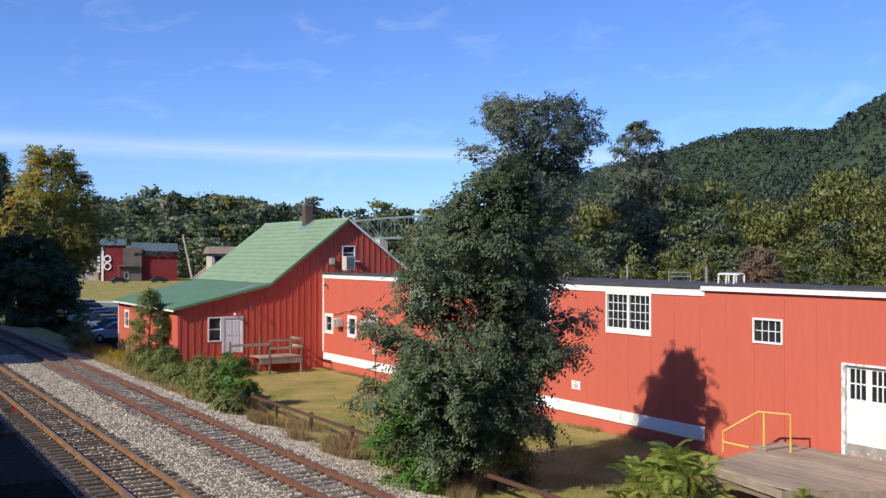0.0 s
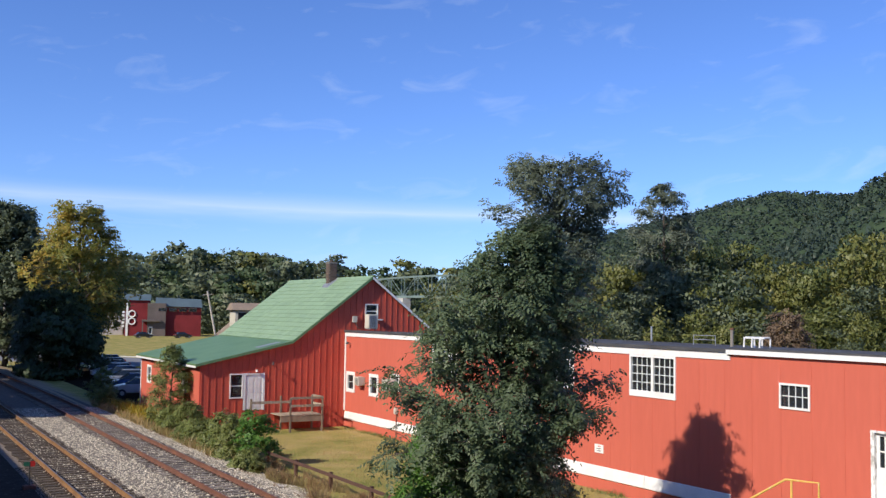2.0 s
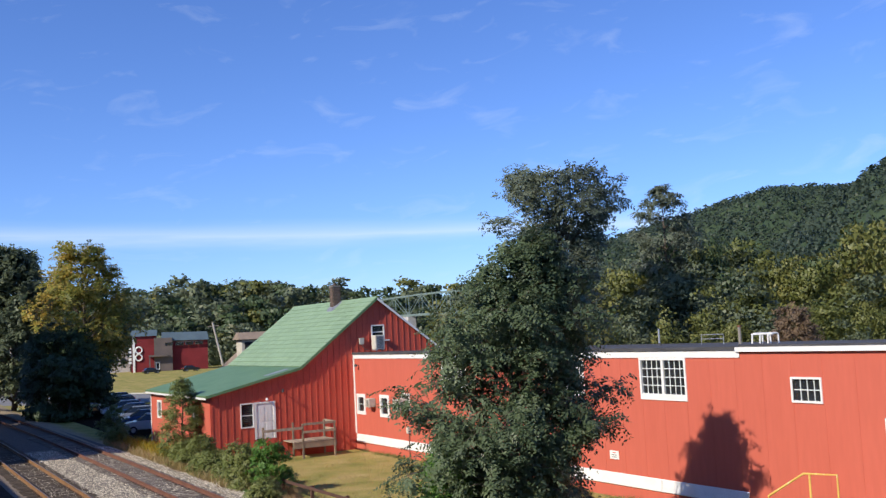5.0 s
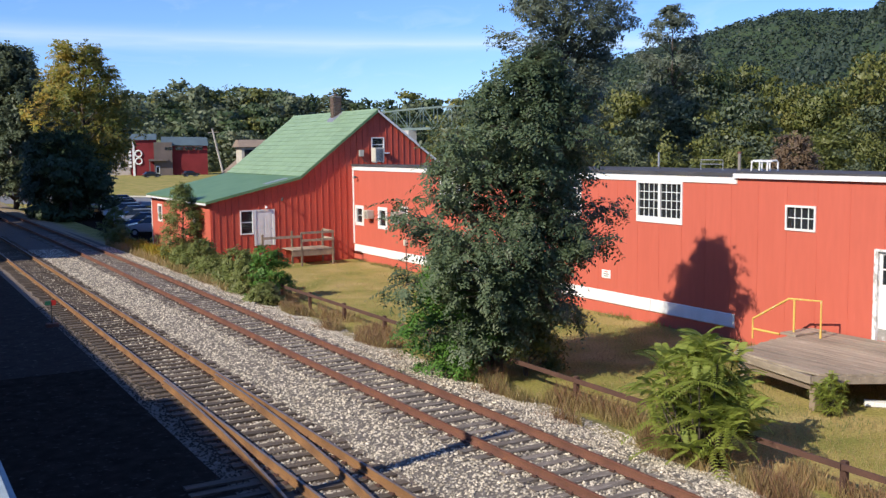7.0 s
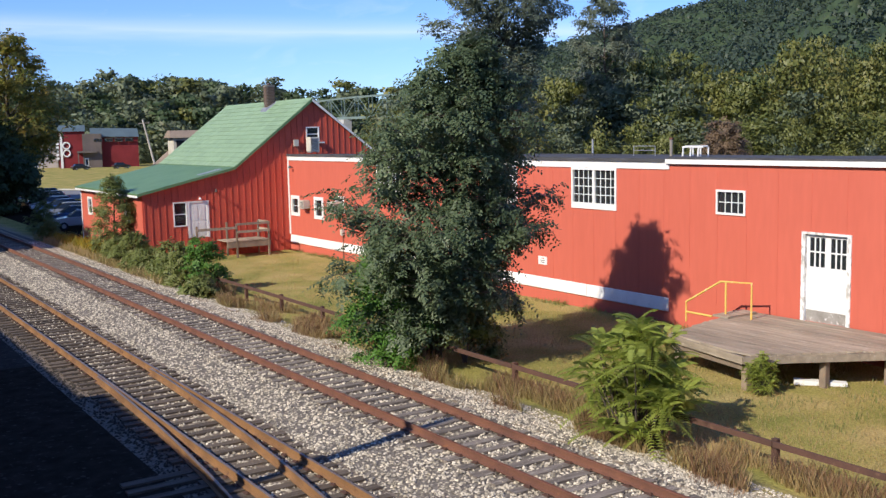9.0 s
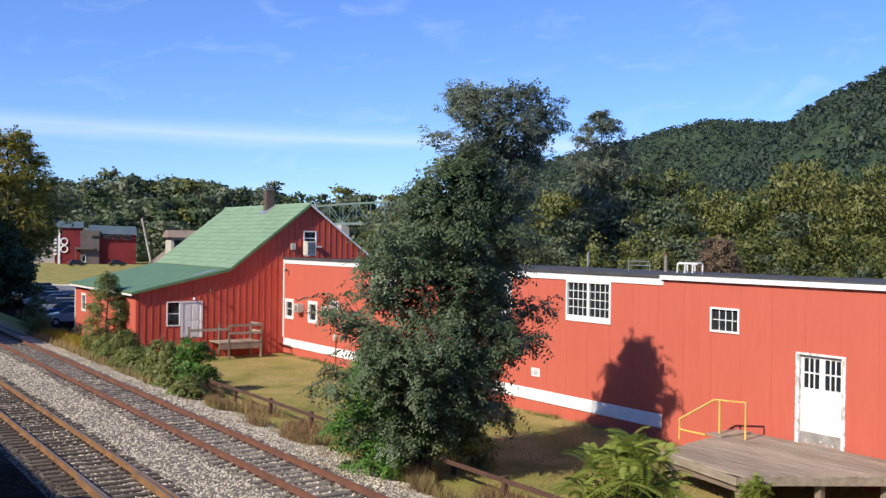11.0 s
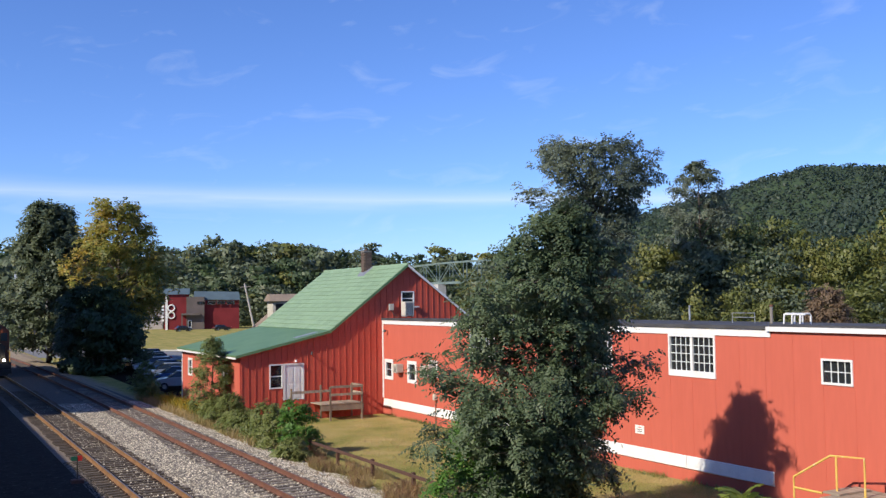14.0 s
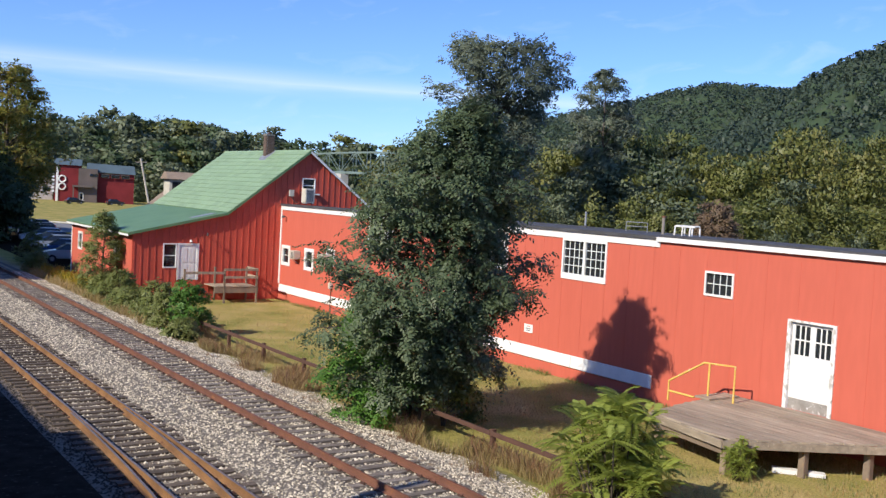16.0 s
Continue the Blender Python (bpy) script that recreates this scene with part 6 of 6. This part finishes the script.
for nm, s, mm in (("body", Shape().prism([(-3, -0.5), (3, -0.5), (3, 4.4), (0, 6.2), (-3, 4.4)], 0, 8, "y"), M["concrete"]),
                  ("round_window", Shape().tube([(-1.1, -0.1, 3.0), (-1.1, 0.02, 3.0)], [0.75, 0.75], 14), M["dark"]), ("round_window", Shape().tube([(1.1, -0.1, 3.0), (1.1, 0.02, 3.0)], [0.75, 0.75], 14), M["dark"])):
    s.v = [tuple(sm @ Vector(p)) for p in s.v]
    part(nm, s, mm, gs2)
hs = thing("house", polar(20, 120, -0.35), "house with brown shingle roof and a dormer behind the barn", "house")
hm = Matrix.Translation(polar(20.1, 112, 0)) @ Matrix.Rotation(radians(-8), 4, "Z")
for nm, s, mm in (("wall", Shape().box(-4.2, 0, -0.5, 6, 8, 3.3), M["concrete"]), ("roof", Shape().hexa([(-4.8, -0.6, 3.1), (6.5, -0.6, 3.1), (6.5, 8.6, 3.1), (-4.8, 8.6, 3.1)], [(-0.8, 3.9, 7.3), (6.5, 3.9, 7.3), (6.5, 4.1, 7.3), (-0.8, 4.1, 7.3)]), M["brownroof"]),
                  ("dormer", Shape().box(-3.0, 0.6, 4.2, -1.4, 4, 6.8), M["acbox"]), ("dormer_roof", Shape().hexa([(-3.4, 0.2, 6.8), (1.6, 0.2, 6.8), (1.6, 4.2, 6.8), (-3.4, 4.2, 6.8)], [(-3.2, 1.6, 7.6), (1.6, 1.6, 7.6), (1.6, 3, 7.6), (-3.2, 3, 7.6)]), M["brownroof"]),
                  ("dormer_window", Shape().box(-2.7, 0.56, 5.2, -1.8, 0.598, 6.5), M["dark"]), ("chimney", Shape().box(1.6, 3.4, 6.4, 2.3, 4.1, 8.7), M["brick"])):
    s.v = [tuple(hm @ Vector(p)) for p in s.v]
    part(nm, s, mm, hs)

# steel truss bridge beyond the roofs
br = thing("truss_bridge", polar(28, 260, 0), "green steel truss bridge over the river", "bridge")
p0, p1 = Vector(polar(24.5, 300, 0)), Vector(polar(38, 240, 0))
nb = 16
for sidek in (0, 1):
    offs = Vector((2.0, 5.5, 0)) * sidek
    node = [p0 + (p1 - p0) * k / nb + offs for k in range(nb + 1)]
    tz = [15.4 + 2.0 * math.sin(math.pi * min(max((k + 0.5) / (nb + 1), 0), 1)) for k in range(nb + 1)]
    for k in range(nb):
        part("top_chord", Shape().beam((*node[k].xy, tz[k]), (*node[k + 1].xy, tz[k + 1]), 0.36), M["bridgegreen"], br)
        part("deck_beam", Shape().beam((*node[k].xy, 11.6), (*node[k + 1].xy, 11.6), 0.4, 0.6), M["bridgegreen"], br)
        a, b = (k, k + 1) if k % 2 else (k + 1, k)
        part("diagonal", Shape().beam((*node[a].xy, 11.6), (*node[b].xy, tz[b]), 0.15), M["bridgegreen"], br)
    for k in range(nb + 1):
        part("post", Shape().beam((*node[k].xy, 11.6), (*node[k].xy, tz[k]), 0.2), M["bridgegreen"], br)
for k in (0, 5, 11, 16):
    q = p0 + (p1 - p0) * k / nb
    part("pier", Shape().box(q.x - 1, q.y - 1, -0.5, q.x + 1.5, q.y + 6.5, 11.2), M["concrete"], br)

lp = thing("leaning_pole", polar(17.2, 150, -0.35), "pale leaning utility pole behind the barn", "utility pole")
part("pole", Shape().tube([polar(17.75, 150, -0.5), polar(16.95, 150, 9.6)], [0.18, 0.13], 8), M["palepole"], lp)
part("cross_arm", Shape().beam(polar(16.7, 150, 9.0), polar(17.3, 150, 9.1), 0.12), M["pole"], lp)
for k, (a, d, h) in enumerate(((5.15, 165, 12.5), (5.9, 190, 8), (6.5, 172, 8.5))):
    u = thing("utility_pole", polar(a, d, -0.35), "grey utility pole beside the far tracks", "utility pole", "far poles")
    part("pole", Shape().tube([polar(a, d, -0.5), polar(a, d, h)], [0.2, 0.15], 8), M["pole"], u)
    if k == 0:
        part("transformer", Shape().tube([polar(a - 0.15, d, h - 1.9), polar(a - 0.15, d, h - 0.7)], [0.32, 0.32], 10), M["metal"], u, "grey transformer can")
    part("cross_arm", Shape().beam(polar(a - 0.35, d, h - 0.5), polar(a + 0.35, d, h - 0.5), 0.14), M["pole"], u)

# dark picket fence and strip of grass along the far tracks
ff = thing("picket_fence", (17.5, 160, -0.35), "dark paling fence along the far tracks", "fence")
for y in range(112, 212, 4):
    part("post", Shape().box(17.9, y, -0.4, 18.06, y + 0.16, 1.25), M["locoblack"], ff)
    part("panel", Shape().box(17.93, y + 0.17, -0.1, 18.0, y + 3.99, 1.05), M["locoblack"], ff)
sh = thing("station_shelter", polar(7.6, 205, -0.35), "open shelter with a brown roof beside the far platform", "shelter")
for a in (6.9, 7.6, 8.3):
    part("post", Shape().tube([polar(a, 203, -0.4), polar(a, 203, 3.0)], [0.12, 0.12], 6), M["pole"], sh)
part("roof", Shape().hexa([polar(6.5, 200, 3.0), polar(8.8, 200, 3.0), polar(8.8, 207, 3.0), polar(6.5, 207, 3.0)], [polar(6.8, 203, 4.2), polar(8.6, 203, 4.2), polar(8.6, 204, 4.2), polar(6.8, 204, 4.2)]), M["brownroof"], sh)
pf = Shape().hexa([polar(6.2, 195, -0.34), polar(10, 150, -0.34), polar(11, 160, -0.34), polar(6.2, 215, -0.34)], [polar(6.2, 195, -0.1), polar(10, 150, -0.1), polar(11, 160, -0.1), polar(6.2, 215, -0.1)])
tagged(part("platform", pf, M["concrete"]), "pale concrete platform beyond the dark fence", "platform", kind="structure")


# ---- locomotive on the main track ----
def locomotive(y):
    e = thing("locomotive", (6.95, y, 0.13), "orange and black diesel locomotive with lit headlights", "locomotive")
    cx2 = 6.95
    part("frame", Shape().box(cx2 - 1.5, y, 0.75, cx2 + 1.5, y + 17, 1.45), M["locoblack"], e, bevel=0.04)
    part("nose", Shape().prism([(cx2 - 1.0, 1.45), (cx2 + 1.0, 1.45), (cx2 + 1.0, 2.9), (cx2 + 0.7, 3.15), (cx2 - 0.7, 3.15), (cx2 - 1.0, 2.9)], y + 0.5, y + 2.4), M["locoblack"], e, "dark low nose")
    cab = part("cab", Shape().prism([(cx2 - 1.5, 1.45), (cx2 + 1.5, 1.45), (cx2 + 1.5, 4.3), (cx2 + 0.9, 4.85), (cx2 - 0.9, 4.85), (cx2 - 1.5, 4.3)], y + 2.4, y + 5), M["locoorange"], e, "orange cab")
    for xa, xb in ((-1.3, -0.75), (-0.65, -0.1), (0.1, 0.65), (0.75, 1.3)):
        part("windscreen", Shape().box(cx2 + xa, y + 2.36, 3.35, cx2 + xb, y + 2.395, 4.1), M["carglass"], cab)
    part("hood", Shape().box(cx2 - 0.95, y + 5, 1.45, cx2 + 0.95, y + 16.5, 4.4), M["locoorange"], e, "orange long hood", bevel=0.08)
    for k in range(3):
        part("stripe", Shape().box(cx2 - 1.52, y + 2.4, 1.7 + 0.32 * k, cx2 - 1.502, y + 5, 1.84 + 0.32 * k), M["locoyellow"], cab, "yellow stripe")
    part("number_board", Shape().box(cx2 - 0.8, y + 2.33, 4.42, cx2 + 0.8, y + 2.395, 4.72), M["locoblack"], cab)
    for dx in (-0.26, 0.26):
        part("headlight", Shape().tube([(cx2 + dx, y + 2.28, 4.3), (cx2 + dx, y + 2.36, 4.3)], [0.2, 0.2], 12), M["glow"], cab, "lit headlight")
    for dx in (-0.85, 0.85):
        part("ditch_light", Shape().tube([(cx2 + dx, y - 0.08, 1.62), (cx2 + dx, y + 0.04, 1.62)], [0.12, 0.12], 12), M["glow"], e, "lit ditch light")
        part("step", Shape().box(cx2 + dx * 1.55 - 0.2, y - 0.02, 0.35, cx2 + dx * 1.55 + 0.2, y + 0.25, 0.75), M["locoblack"], e)
        part("handrail", Shape().tube([(cx2 + dx * 1.6, y + 0.05, 1.45), (cx2 + dx * 1.6, y + 0.05, 2.4), (cx2 + dx * 1.6, y + 2.3, 2.4)], [0.03] * 3, 6), M["locoyellow"], e)
    part("plough", Shape().prism([(cx2 - 1.4, 0.75), (cx2 + 1.4, 0.75), (cx2 + 1.2, 0.2), (cx2 - 1.2, 0.2)], y - 0.15, y), M["locoblack"], e)
    part("coupler", Shape().box(cx2 - 0.15, y - 0.6, 0.75, cx2 + 0.15, y - 0.15, 1.05), M["rust"], e, bevel=0.04)
    for yy in (2.2, 4.6, 12.4, 14.8):
        for dx in (-0.75, 0.75):
            part("wheel", Shape().tube([(cx2 + dx - 0.07, y + yy, 0.64), (cx2 + dx + 0.07, y + yy, 0.64)], [0.5, 0.5], 18), M["rust"], e)
    part("fuel_tank", Shape().box(cx2 - 1.3, y + 6.5, 0.3, cx2 + 1.3, y + 10.5, 0.8), M["locoblack"], e, bevel=0.05)
    return e


locomotive(101.0)

# ---- pieces of the barn: battens and roof shingles ----
xb = XL + 0.12
bat = {}
while xb < XR:
    zt = roof_z(xb) - 0.03
    segs = [(-0.3, zt)]
    for h0, h1, z0, z1 in bholes:
        if h0 - 0.12 < xb < h1 + 0.12:
            segs = [(-0.3, z0 - 0.1), (z1 + 0.1, zt)]
    for z0, z1 in segs:
        part("batten", Shape().box(xb - 0.028, BY0 - 0.026, z0, xb + 0.028, BY0 - 0.002, z1), M["barnred"], barn)
    xb += 0.405
run = math.hypot(XP - XK, ZP - ZK)
tilt = math.degrees(math.atan2(ZP - ZK, XP - XK))
rows_n, cols_n = 15, 19
rl, cl = run / rows_n, (BY1 - BY0 + 2 * OV) / cols_n
shm = Shape().hexa([(0, 0.012, 0), (rl + 0.05, 0.012, 0), (rl + 0.05, cl - 0.012, 0), (0, cl - 0.012, 0)], [(0, 0.012, 0.034), (rl + 0.05, 0.012, 0.006), (rl + 0.05, cl - 0.012, 0.006), (0, cl - 0.012, 0.034)]).mesh("shingle", M["greenroof"])
for i in range(rows_n):
    for j in range(cols_n):
        s = i * rl
        o = new("shingle", shm)
        o.parent, o.matrix_parent_inverse = barn, barn.matrix_basis.inverted()
        yy = BY0 - OV + j * cl
        o.matrix_basis = pose(XK + s * math.cos(radians(tilt)), yy, ZK + s * math.sin(radians(tilt)) + 0.105, 0, -tilt + rd.uniform(-0.15, 0.15), 0)
